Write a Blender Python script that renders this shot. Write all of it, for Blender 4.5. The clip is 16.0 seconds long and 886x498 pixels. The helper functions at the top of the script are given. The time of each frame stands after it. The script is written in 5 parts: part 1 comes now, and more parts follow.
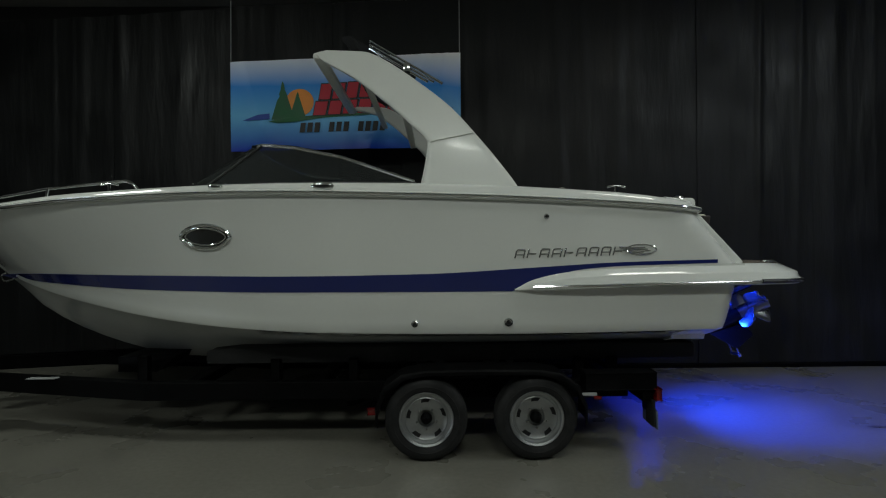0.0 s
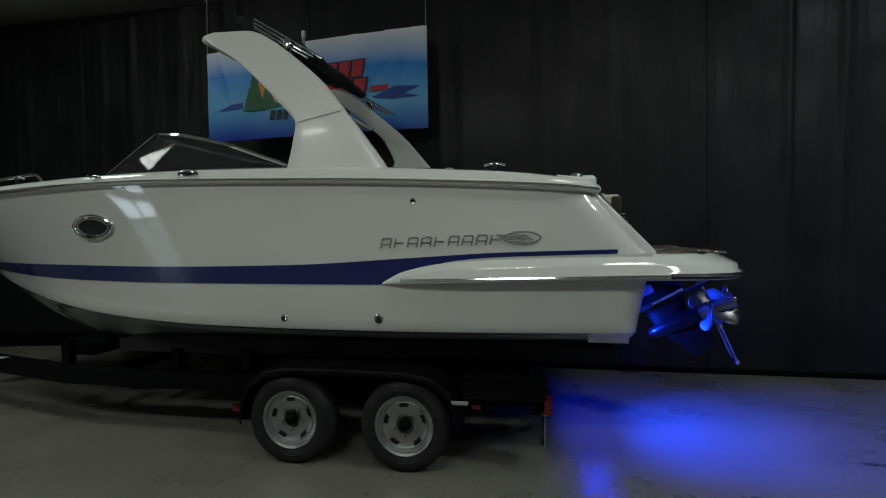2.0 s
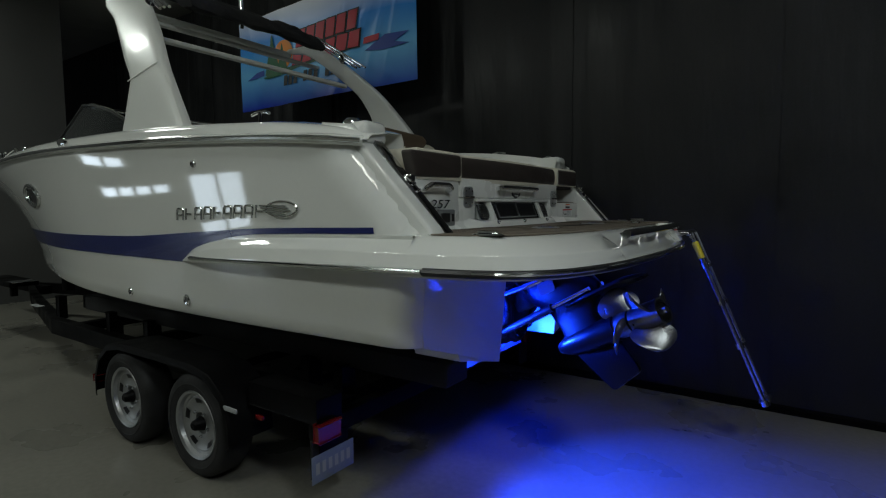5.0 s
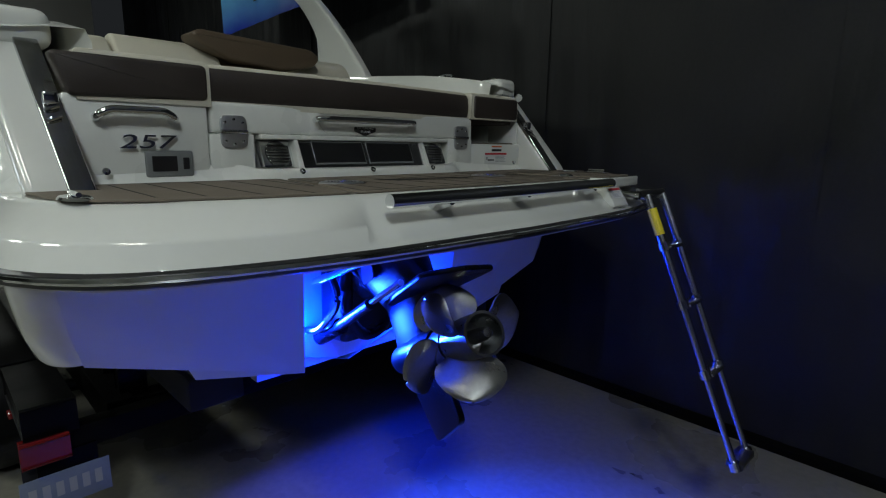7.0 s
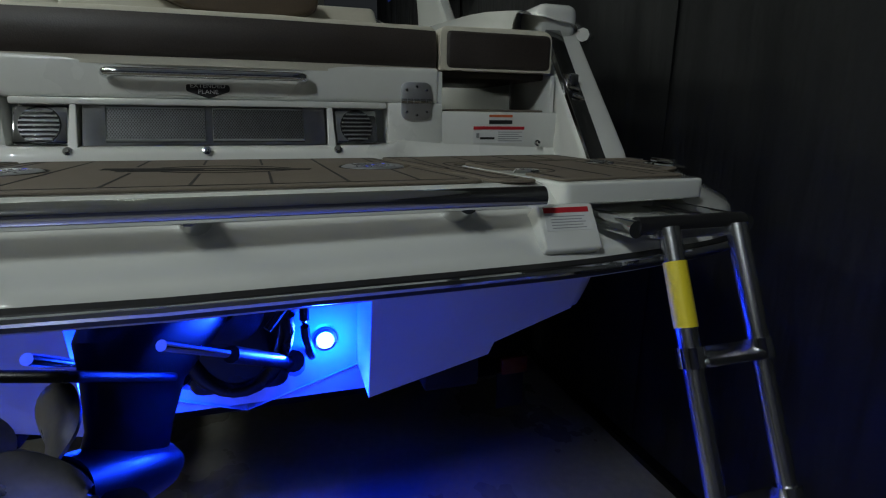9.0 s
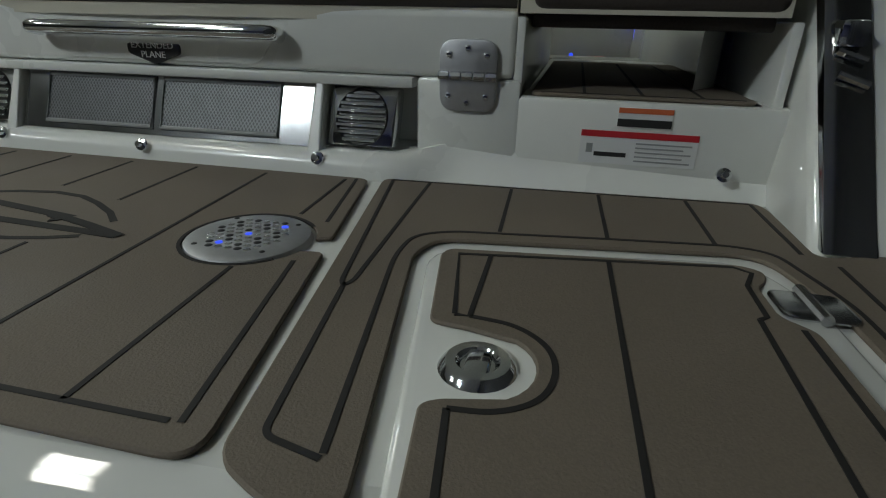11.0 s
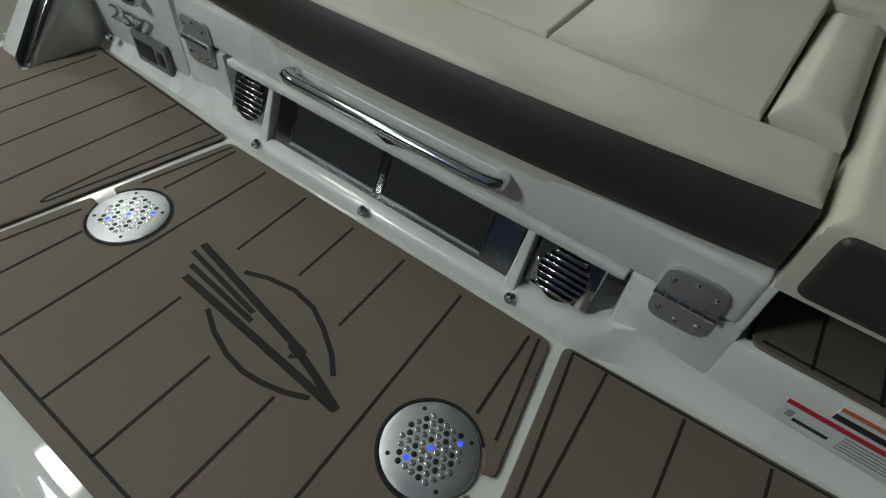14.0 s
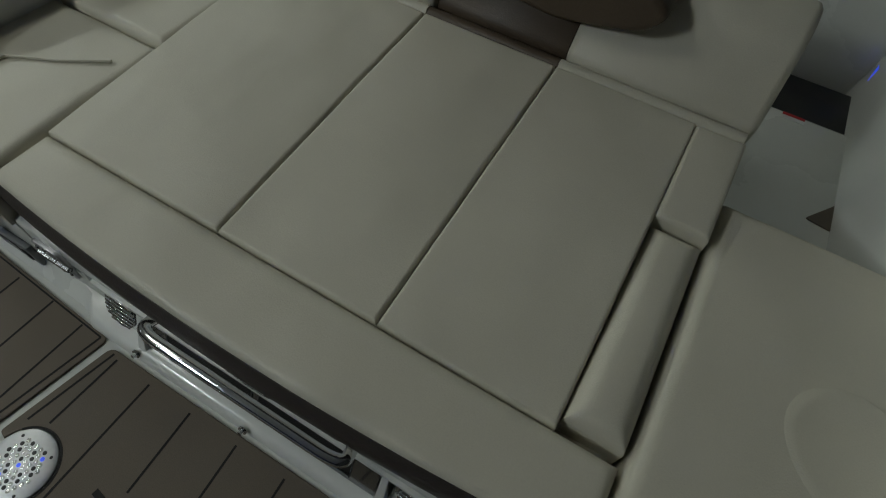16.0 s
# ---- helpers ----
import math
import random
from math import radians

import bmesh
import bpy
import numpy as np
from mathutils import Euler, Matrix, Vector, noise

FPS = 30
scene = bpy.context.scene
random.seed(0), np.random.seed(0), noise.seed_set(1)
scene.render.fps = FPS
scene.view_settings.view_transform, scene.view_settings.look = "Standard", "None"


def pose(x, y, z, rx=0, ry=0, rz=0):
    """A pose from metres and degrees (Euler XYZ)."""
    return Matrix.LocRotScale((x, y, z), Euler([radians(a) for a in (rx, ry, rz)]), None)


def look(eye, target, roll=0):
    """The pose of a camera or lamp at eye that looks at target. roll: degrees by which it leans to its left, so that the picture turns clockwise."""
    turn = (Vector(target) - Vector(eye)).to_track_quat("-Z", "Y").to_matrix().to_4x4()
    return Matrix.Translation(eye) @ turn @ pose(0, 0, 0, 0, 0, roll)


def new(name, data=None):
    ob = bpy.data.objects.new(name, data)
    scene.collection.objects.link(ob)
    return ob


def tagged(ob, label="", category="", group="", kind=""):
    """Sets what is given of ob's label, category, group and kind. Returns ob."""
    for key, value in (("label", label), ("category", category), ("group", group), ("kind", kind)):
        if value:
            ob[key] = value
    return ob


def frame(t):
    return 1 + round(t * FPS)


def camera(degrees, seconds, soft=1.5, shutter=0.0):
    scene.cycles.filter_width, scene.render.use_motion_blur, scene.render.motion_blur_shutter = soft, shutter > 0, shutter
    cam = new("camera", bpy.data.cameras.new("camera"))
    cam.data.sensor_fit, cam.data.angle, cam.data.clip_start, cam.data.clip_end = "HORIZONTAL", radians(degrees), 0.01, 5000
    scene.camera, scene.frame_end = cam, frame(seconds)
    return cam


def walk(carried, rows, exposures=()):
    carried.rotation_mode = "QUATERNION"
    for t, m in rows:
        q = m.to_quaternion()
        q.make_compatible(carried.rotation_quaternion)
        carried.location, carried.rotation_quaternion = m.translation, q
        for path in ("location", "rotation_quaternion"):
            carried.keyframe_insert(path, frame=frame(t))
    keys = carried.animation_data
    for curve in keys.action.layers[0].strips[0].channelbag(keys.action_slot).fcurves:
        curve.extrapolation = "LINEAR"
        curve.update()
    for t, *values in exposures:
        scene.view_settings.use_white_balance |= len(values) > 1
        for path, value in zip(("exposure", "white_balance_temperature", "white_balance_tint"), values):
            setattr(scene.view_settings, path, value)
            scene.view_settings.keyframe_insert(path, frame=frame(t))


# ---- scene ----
cam = camera(79.7, 16.0, soft=1.15)
PATH = [
    (0, (-2.193, -5.311, 1.592), (-2.17, -3.312, 1.596), -0.4),
    (0.5, (-1.738, -5.235, 1.622), (-1.828, -3.237, 1.604), -0.6),
    (1, (-1.282, -5.113, 1.593), (-1.497, -3.125, 1.576), -0.4),
    (1.5, (-0.884, -4.944, 1.602), (-1.181, -2.967, 1.571), -0.5),
    (2, (-0.474, -4.759, 1.602), (-0.865, -2.798, 1.554), -0.7),
    (2.5, (-0.086, -4.531, 1.61), (-0.597, -2.599, 1.545), -0.9),
    (3, (0.272, -4.29, 1.609), (-0.35, -2.39, 1.535), -0.9),
    (3.2, (0.435, -4.153, 1.643), (-0.251, -2.277, 1.539), -1.2),
    (5.3, (1.524, -2.769, 1.592), (0.372, -1.144, 1.41), 0.0),
    (5.5, (1.535, -2.606, 1.613), (0.385, -0.985, 1.394), 0.3),
    (6, (1.673, -2.228, 1.599), (0.471, -0.651, 1.335), 0.4),
    (6.5, (1.79, -1.81, 1.59), (0.487, -0.33, 1.26), 0.5),
    (7, (1.852, -1.389, 1.607), (0.459, -0.007, 1.224), 0.7),
    (7.5, (1.895, -0.974, 1.612), (0.399, 0.289, 1.203), 0.5),
    (8, (1.866, -0.573, 1.605), (0.253, 0.52, 1.155), 0.3),
    (8.2, (1.832, -0.412, 1.594), (0.166, 0.598, 1.142), 0.4),
    (10.3, (1.13, 0.669, 1.638), (-0.751, 0.56, 0.967), 0.5),
    (10.5, (1.045, 0.691, 1.661), (-0.811, 0.529, 0.934), 0.9),
    (11, (0.879, 0.738, 1.733), (-0.908, 0.334, 0.93), 1.2),
    (11.5, (0.809, 0.782, 1.787), (-0.877, 0.226, 0.867), 1.6),
    (12, (0.755, 0.756, 1.869), (-0.79, 0.176, 0.74), 2.0),
    (12.5, (0.716, 0.689, 1.942), (-0.719, 0.138, 0.662), 2.4),
    (13, (0.744, 0.624, 2.091), (-0.557, 0.125, 0.657), 3.6),
    (13.5, (0.722, 0.547, 2.182), (-0.506, -0.062, 0.725), 5.6),
    (14, (0.62, 0.528, 2.254), (-0.532, -0.189, 0.785), 6.4),
    (14.5, (0.466, 0.472, 2.318), (-0.642, -0.273, 0.829), 6.5),
    (15, (0.278, 0.42, 2.442), (-0.776, -0.311, 0.907), 6.0),
    (15.5, (0.134, 0.427, 2.609), (-0.889, -0.21, 1.013), 5.6),
    (16, (0.13, 0.443, 2.715), (-0.862, -0.021, 1.041), 6.3),
]
# the clip's camera adjusts its own brightness
EXPOSURES = [(0, -0.1), (3, -0.13), (5.5, -0.22), (6.5, 0.02), (7.5, 0.48), (8, 0.5), (10.3, 0.1), (11, 0.6), (11.5, 0.78), (12, 1.0), (12.5, 1.08), (13, 1.05), (13.5, 0.95), (14.5, 0.62), (15.5, 0.15), (16, -0.15)]
walk(cam, [(t, look(eye, target, roll)) for t, eye, target, roll in PATH], EXPOSURES)

# ---- world, light ----
world = bpy.data.worlds.new("world")
world.use_nodes = True
scene.world = world
world.node_tree.nodes["Background"].inputs[0].default_value = (0.5, 0.56, 0.62, 1)
world.node_tree.nodes["Background"].inputs[1].default_value = 0.02


def area_lamp(name, m, sx, sy, watts, color):
    d = bpy.data.lights.new(name, "AREA")
    d.shape, d.size, d.size_y, d.energy, d.color = "RECTANGLE", sx, sy, watts, color
    ob = new(name, d)
    ob.matrix_world = m
    return ob


CEILING_WATTS, LED_WATTS = 75, 390
LED_BLUE = (0.008, 0.05, 1.0)

# ---- materials ----


def material(name, color, rough=0.5, metal=0.0, coat=0.0, grain=0.0, scale=40.0, stain=0.0, stain_scale=2.0, bump=0.0,
             emit=None, emit_strength=0.0, spec=0.5, random_tint=0.0):
    m = bpy.data.materials.new(name)
    m.use_nodes = True
    nt = m.node_tree
    b = nt.nodes["Principled BSDF"]
    b.inputs["Roughness"].default_value = rough
    b.inputs["Metallic"].default_value = metal
    b.inputs["Coat Weight"].default_value = coat
    b.inputs["Coat Roughness"].default_value = 0.04
    b.inputs["Specular IOR Level"].default_value = spec
    b.inputs["Base Color"].default_value = (*color, 1)
    if emit:
        b.inputs["Emission Color"].default_value = (*emit, 1)
        b.inputs["Emission Strength"].default_value = emit_strength
    if grain or stain or bump:
        tc = nt.nodes.new("ShaderNodeTexCoord")
        fine = nt.nodes.new("ShaderNodeTexNoise")
        fine.inputs["Scale"].default_value, fine.inputs["Detail"].default_value = scale, 6
        broad = nt.nodes.new("ShaderNodeTexNoise")
        broad.inputs["Scale"].default_value, broad.inputs["Detail"].default_value = stain_scale, 5
        nt.links.new(tc.outputs["Object"], fine.inputs["Vector"])
        nt.links.new(tc.outputs["Object"], broad.inputs["Vector"])

        def around(src, amount):
            r = nt.nodes.new("ShaderNodeMapRange")
            r.inputs["From Min"].default_value, r.inputs["From Max"].default_value = 0.25, 0.75
            r.inputs["To Min"].default_value, r.inputs["To Max"].default_value = 1 - amount, 1 + amount
            nt.links.new(src, r.inputs["Value"])
            return r.outputs[0]

        mul = nt.nodes.new("ShaderNodeMath")
        mul.operation = "MULTIPLY"
        nt.links.new(around(fine.outputs["Fac"], grain), mul.inputs[0])
        nt.links.new(around(broad.outputs["Fac"], stain), mul.inputs[1])
        mix = nt.nodes.new("ShaderNodeVectorMath")
        mix.operation = "SCALE"
        mix.inputs[0].default_value = color
        nt.links.new(mul.outputs[0], mix.inputs["Scale"])
        nt.links.new(mix.outputs[0], b.inputs["Base Color"])
        mr = nt.nodes.new("ShaderNodeMath")
        mr.operation = "MULTIPLY"
        mr.inputs[1].default_value = rough
        nt.links.new(around(broad.outputs["Fac"], min(0.4, stain * 1.5 + 0.05)), mr.inputs[0])
        nt.links.new(mr.outputs[0], b.inputs["Roughness"])
        if bump:
            bp = nt.nodes.new("ShaderNodeBump")
            bp.inputs["Strength"].default_value, bp.inputs["Distance"].default_value = bump, 0.002
            nt.links.new(fine.outputs["Fac"], bp.inputs["Height"])
            nt.links.new(bp.outputs[0], b.inputs["Normal"])
    return m


M = {}
M["gel"] = material("white_gelcoat", (0.72, 0.73, 0.69), 0.05, coat=0.8, grain=0.01, stain=0.03, stain_scale=1.5)
M["liner"] = material("white_liner", (0.74, 0.75, 0.71), 0.28, coat=0.4, grain=0.01, stain=0.03, stain_scale=2.5)
M["satingel"] = material("satin_white_gelcoat", (0.70, 0.71, 0.67), 0.32, coat=0.15, grain=0.01, stain=0.04, stain_scale=2)
M["blue"] = material("blue_gelcoat", (0.008, 0.016, 0.12), 0.2, coat=0.7, grain=0.02, stain=0.05)
M["chrome"] = material("chrome", (0.75, 0.77, 0.78), 0.08, metal=1.0, stain=0.04, stain_scale=12)
M["steel"] = material("brushed_steel", (0.5, 0.51, 0.52), 0.25, metal=1.0, grain=0.05, scale=150, stain=0.08)
M["polished"] = material("polished_steel", (0.62, 0.63, 0.64), 0.07, metal=1.0, grain=0.03, scale=200, stain=0.06, stain_scale=15)
M["eva"] = material("brown_foam_deck", (0.155, 0.128, 0.098), 0.75, grain=0.10, scale=420, stain=0.09, stain_scale=7, bump=0.35)
M["groove"] = material("black_groove", (0.012, 0.011, 0.010), 0.8, grain=0.1, scale=200)
M["cream"] = material("cream_vinyl", (0.60, 0.57, 0.47), 0.45, grain=0.03, scale=350, stain=0.05, stain_scale=4, bump=0.25)
for cushion in ("cream",):
    nt = M[cushion].node_tree
    shader = nt.nodes["Principled BSDF"]
    dents = nt.nodes.new("ShaderNodeTexNoise")
    dents.inputs["Scale"].default_value, dents.inputs["Detail"].default_value = 5.0, 2.0
    where = nt.nodes.new("ShaderNodeTexCoord")
    nt.links.new(where.outputs["Object"], dents.inputs["Vector"])
    soft_bump = nt.nodes.new("ShaderNodeBump")
    soft_bump.inputs["Strength"].default_value, soft_bump.inputs["Distance"].default_value = 0.35, 0.03
    nt.links.new(dents.outputs["Fac"], soft_bump.inputs["Height"])
    if shader.inputs["Normal"].links:
        nt.links.new(shader.inputs["Normal"].links[0].from_socket, soft_bump.inputs["Normal"])
    nt.links.new(soft_bump.outputs["Normal"], shader.inputs["Normal"])
M["brown"] = material("brown_vinyl", (0.095, 0.068, 0.045), 0.5, grain=0.12, scale=300, stain=0.12, stain_scale=5, bump=0.3)
M["dark"] = material("dark_brown_vinyl", (0.040, 0.032, 0.028), 0.5, grain=0.2, scale=260, stain=0.12, stain_scale=6, bump=0.3)
M["black"] = material("black_paint", (0.0022, 0.0022, 0.0024), 0.5, grain=0.15, scale=60, stain=0.25, stain_scale=3, spec=0.08)
M["carpet"] = material("black_carpet", (0.012, 0.012, 0.012), 0.95, grain=0.3, scale=300, stain=0.2, bump=0.6)
M["rubber"] = material("tyre_rubber", (0.006, 0.006, 0.006), 0.85, grain=0.2, scale=90, stain=0.25, stain_scale=5, bump=0.3)
M["rim"] = material("grey_wheel_metal", (0.36, 0.37, 0.37), 0.38, metal=0.85, grain=0.06, scale=80, stain=0.12, stain_scale=9)
M["plastic"] = material("grey_plastic", (0.18, 0.19, 0.19), 0.4, grain=0.05, stain=0.08)
M["blackplastic"] = material("black_plastic", (0.015, 0.015, 0.016), 0.35, grain=0.05, stain=0.1)
M["trim"] = material("mirror_steel_trim", (0.42, 0.43, 0.44), 0.13, metal=1.0, grain=0.03, scale=160, stain=0.15, stain_scale=9)
M["canvas"] = material("black_canvas", (0.010, 0.010, 0.011), 0.9, grain=0.25, scale=200, stain=0.2, bump=0.6)
M["drive"] = material("black_drive_paint", (0.003, 0.0033, 0.004), 0.32, grain=0.1, stain=0.2, spec=0.25)
M["propsteel"] = material("cast_propeller_steel", (0.26, 0.265, 0.27), 0.33, metal=1.0, grain=0.08, scale=90, stain=0.15, stain_scale=14)
M["meshsteel"] = material("dull_steel_mesh", (0.12, 0.123, 0.126), 0.45, metal=1.0, grain=0.1, stain=0.1)
M["satin"] = material("satin_steel", (0.55, 0.56, 0.58), 0.48, metal=1.0, grain=0.04, scale=120, stain=0.06, stain_scale=15)
M["glass"] = material("tinted_glass", (0.012, 0.014, 0.015), 0.04, coat=0.5, stain=0.1)
M["red"] = material("red_lens", (0.12, 0.006, 0.006), 0.25, coat=0.4, stain=0.1)
M["redink"] = material("red_ink", (0.5, 0.02, 0.03), 0.5, stain=0.05)
M["orangeink"] = material("orange_ink", (0.6, 0.14, 0.05), 0.5, stain=0.05)
M["yellow"] = material("yellow_sticker", (0.75, 0.62, 0.03), 0.5, stain=0.06)
M["paper"] = material("white_sticker", (0.68, 0.69, 0.68), 0.5, stain=0.04)
M["ink"] = material("black_ink", (0.02, 0.02, 0.02), 0.6, stain=0.05)
M["greyink"] = material("grey_ink", (0.30, 0.31, 0.31), 0.6, stain=0.05)
M["led"] = material("blue_led", (0.05, 0.1, 0.8), 0.3, emit=(0.08, 0.35, 1.0), emit_strength=40)
M["ledsmall"] = material("small_blue_glow", (0.05, 0.1, 0.8), 0.3, emit=(0.03, 0.08, 1.0), emit_strength=0.7)
M["floor"] = material("sealed_concrete", (0.160, 0.154, 0.130), 0.30, grain=0.14, scale=26, stain=0.16, stain_scale=1.1, bump=0.06)
M["curtain"] = material("black_curtain_vinyl", (0.0105, 0.011, 0.0115), 0.5, grain=0.15, scale=70, stain=0.3, stain_scale=1.2, bump=0.2, spec=0.28)
M["stainmark"] = material("dried_stain", (0.06, 0.058, 0.055), 0.35, grain=0.3, scale=40, stain=0.4, stain_scale=9)
M["plate"] = material("number_plate_paint", (0.15, 0.18, 0.24), 0.4, grain=0.05, stain=0.15, stain_scale=8)
# upright creases in the hanging cloth
nt = M["curtain"].node_tree
shader = nt.nodes["Principled BSDF"]
where = nt.nodes.new("ShaderNodeTexCoord")
stretch = nt.nodes.new("ShaderNodeMapping")
stretch.inputs["Scale"].default_value = (2.6, 2.6, 0.45)
creases = nt.nodes.new("ShaderNodeTexNoise")
creases.inputs["Scale"].default_value, creases.inputs["Detail"].default_value = 1.3, 4.0
crease_bump = nt.nodes.new("ShaderNodeBump")
crease_bump.inputs["Strength"].default_value, crease_bump.inputs["Distance"].default_value = 0.4, 0.09
nt.links.new(where.outputs["Object"], stretch.inputs["Vector"])
nt.links.new(stretch.outputs["Vector"], creases.inputs["Vector"])
nt.links.new(creases.outputs["Fac"], crease_bump.inputs["Height"])
if shader.inputs["Normal"].links:
    nt.links.new(shader.inputs["Normal"].links[0].from_socket, crease_bump.inputs["Normal"])
nt.links.new(crease_bump.outputs["Normal"], shader.inputs["Normal"])
M["ceiling"] = material("pale_ceiling", (0.68, 0.68, 0.64), 0.8, grain=0.05, stain=0.12)
M["wallpaint"] = material("dim_wall_paint", (0.07, 0.07, 0.068), 0.8, grain=0.05, stain=0.15)
M["windowlight"] = material("daylight_pane", (0.6, 0.7, 0.8), 0.3, emit=(0.75, 0.88, 1.0), emit_strength=4)
M["ceilinglight"] = material("lamp_diffuser", (0.8, 0.8, 0.8), 0.4, emit=(1.0, 0.95, 0.85), emit_strength=5)

# ---- mesh helpers ----


def part(name, bm, mat, parent=None, label="", smooth=True, matrix=None):
    me = bpy.data.meshes.new(name)
    bmesh.ops.recalc_face_normals(bm, faces=bm.faces)
    bm.to_mesh(me)
    bm.free()
    if smooth:
        for p in me.polygons:
            p.use_smooth = True
        me.set_sharp_from_angle(angle=radians(38))
    for one in (mat if isinstance(mat, (list, tuple)) else [mat]):
        me.materials.append(M[one])
    ob = new(name, me)
    if matrix is not None:
        ob.matrix_basis = matrix
    if parent is not None:
        ob.parent = parent
    if label:
        ob["label"] = label
    return ob


def share(name, src, parent, matrix):
    ob = new(name, src.data)
    ob.matrix_basis = matrix
    ob.parent = parent
    return ob


def thing(name, label, category, group="", kind="", matrix=None):
    ob = new(name)
    ob.empty_display_size = 0.1
    if matrix is not None:
        ob.matrix_basis = matrix
    return tagged(ob, label, category, group, kind)


def box(lo, hi, bevel=0.0, seg=2, bm=None):
    own = bmesh.new()
    bmesh.ops.create_cube(own, size=1)
    for v in own.verts:
        v.co = Vector([(lo[i] + hi[i]) / 2 + v.co[i] * (hi[i] - lo[i]) for i in range(3)])
    if bevel:
        bmesh.ops.bevel(own, geom=own.edges[:], offset=bevel, segments=seg, affect="EDGES", profile=0.5)
    return join(bm, own)


def join(bm, own):
    if bm is None:
        return own
    me = bpy.data.meshes.new("tmp")
    own.to_mesh(me)
    own.free()
    bm.from_mesh(me)
    bpy.data.meshes.remove(me)
    return bm


def prism(outline, axis, lo, hi, bevel=0.0, seg=2, bm=None):
    """A flat outline pulled along an axis: for x the outline is (y, z), for y (x, z), for z (x, y)."""
    own = bmesh.new()

    def at(p, h):
        return {"x": (h, p[0], p[1]), "y": (p[0], h, p[1]), "z": (p[0], p[1], h)}[axis]

    a = [own.verts.new(at(p, lo)) for p in outline]
    b = [own.verts.new(at(p, hi)) for p in outline]
    n = len(outline)
    own.faces.new(a)
    own.faces.new(b[::-1])
    for i in range(n):
        own.faces.new((a[i], b[i], b[(i + 1) % n], a[(i + 1) % n]))
    bmesh.ops.recalc_face_normals(own, faces=own.faces)
    if bevel:
        top = [e for e in own.edges if len(e.link_faces) == 2 and (len(e.link_faces[0].verts) == n) != (len(e.link_faces[1].verts) == n)] if n > 4 else own.edges[:]
        bmesh.ops.bevel(own, geom=top, offset=bevel, segments=seg, affect="EDGES", profile=0.5)
    return join(bm, own)


def rounded(pts, r, seg=5):
    """A closed outline with its corners rounded; r is one radius or one per corner."""
    out = []
    n = len(pts)
    for i in range(n):
        p, a, b = Vector(pts[i]), Vector(pts[i - 1]), Vector(pts[(i + 1) % n])
        rr = r[i] if isinstance(r, (list, tuple)) else r
        if rr <= 0:
            out.append(tuple(p))
            continue
        u, w = (a - p), (b - p)
        rr = min(rr, u.length * 0.49, w.length * 0.49)
        s, e = p + u.normalized() * rr, p + w.normalized() * rr
        for k in range(seg + 1):
            t = k / seg
            out.append(tuple(s * (1 - t) ** 2 + p * 2 * t * (1 - t) + e * t * t))
    return out


def bend(pts, r, seg=6):
    """An open path with its corners rounded."""
    pts = [Vector(p) for p in pts]
    out = [pts[0]]
    for i in range(1, len(pts) - 1):
        p = pts[i]
        u, w = pts[i - 1] - p, pts[i + 1] - p
        rr = min(r, u.length * 0.49, w.length * 0.49)
        s, e = p + u.normalized() * rr, p + w.normalized() * rr
        for k in range(seg + 1):
            t = k / seg
            out.append(s * (1 - t) ** 2 + p * 2 * t * (1 - t) + e * t * t)
    return out + [pts[-1]]


def tube(pts, r, n=10, bm=None, flat=1.0, closed=False):
    """A round bar along a path."""
    own = bmesh.new()
    pts = [Vector(p) for p in pts]
    rings = []
    up = Vector((0, 0, 1))
    for i, p in enumerate(pts):
        a = pts[i - 1] if (i > 0 or closed) else p
        b = pts[(i + 1) % len(pts)] if (i < len(pts) - 1 or closed) else p
        d = (b - a).normalized()
        side = d.cross(up)
        if side.length < 0.05:
            side = d.cross(Vector((0, 1, 0)))
        side.normalize()
        top = side.cross(d).normalized()
        rad = r[i] if isinstance(r, (list, tuple)) else r
        rings.append([own.verts.new(p + side * (math.cos(2 * math.pi * k / n) * rad) + top * (math.sin(2 * math.pi * k / n) * rad * flat)) for k in range(n)])
    m = len(rings)
    for i in range(m if closed else m - 1):
        for k in range(n):
            own.faces.new((rings[i][k], rings[i][(k + 1) % n], rings[(i + 1) % m][(k + 1) % n], rings[(i + 1) % m][k]))
    if not closed:
        own.faces.new(rings[0][::-1])
        own.faces.new(rings[-1])
    return join(bm, own)


def lathe(profile, n=32, bm=None, m=None):
    """A turned shape round the z axis from (radius, height) pairs, closed on the axis where radius is 0."""
    own = bmesh.new()
    rings = []
    for r, h in profile:
        if r < 1e-5:
            rings.append([own.verts.new((0, 0, h))])
        else:
            rings.append([own.verts.new((r * math.cos(2 * math.pi * k / n), r * math.sin(2 * math.pi * k / n), h)) for k in range(n)])
    for a, b in zip(rings, rings[1:]):
        for k in range(n):
            q = [a[k % len(a)], a[(k + 1) % len(a)], b[(k + 1) % len(b)], b[k % len(b)]]
            q = list(dict.fromkeys(q))
            if len(q) > 2:
                own.faces.new(q)
    if m is not None:
        own.transform(m)
    return join(bm, own)


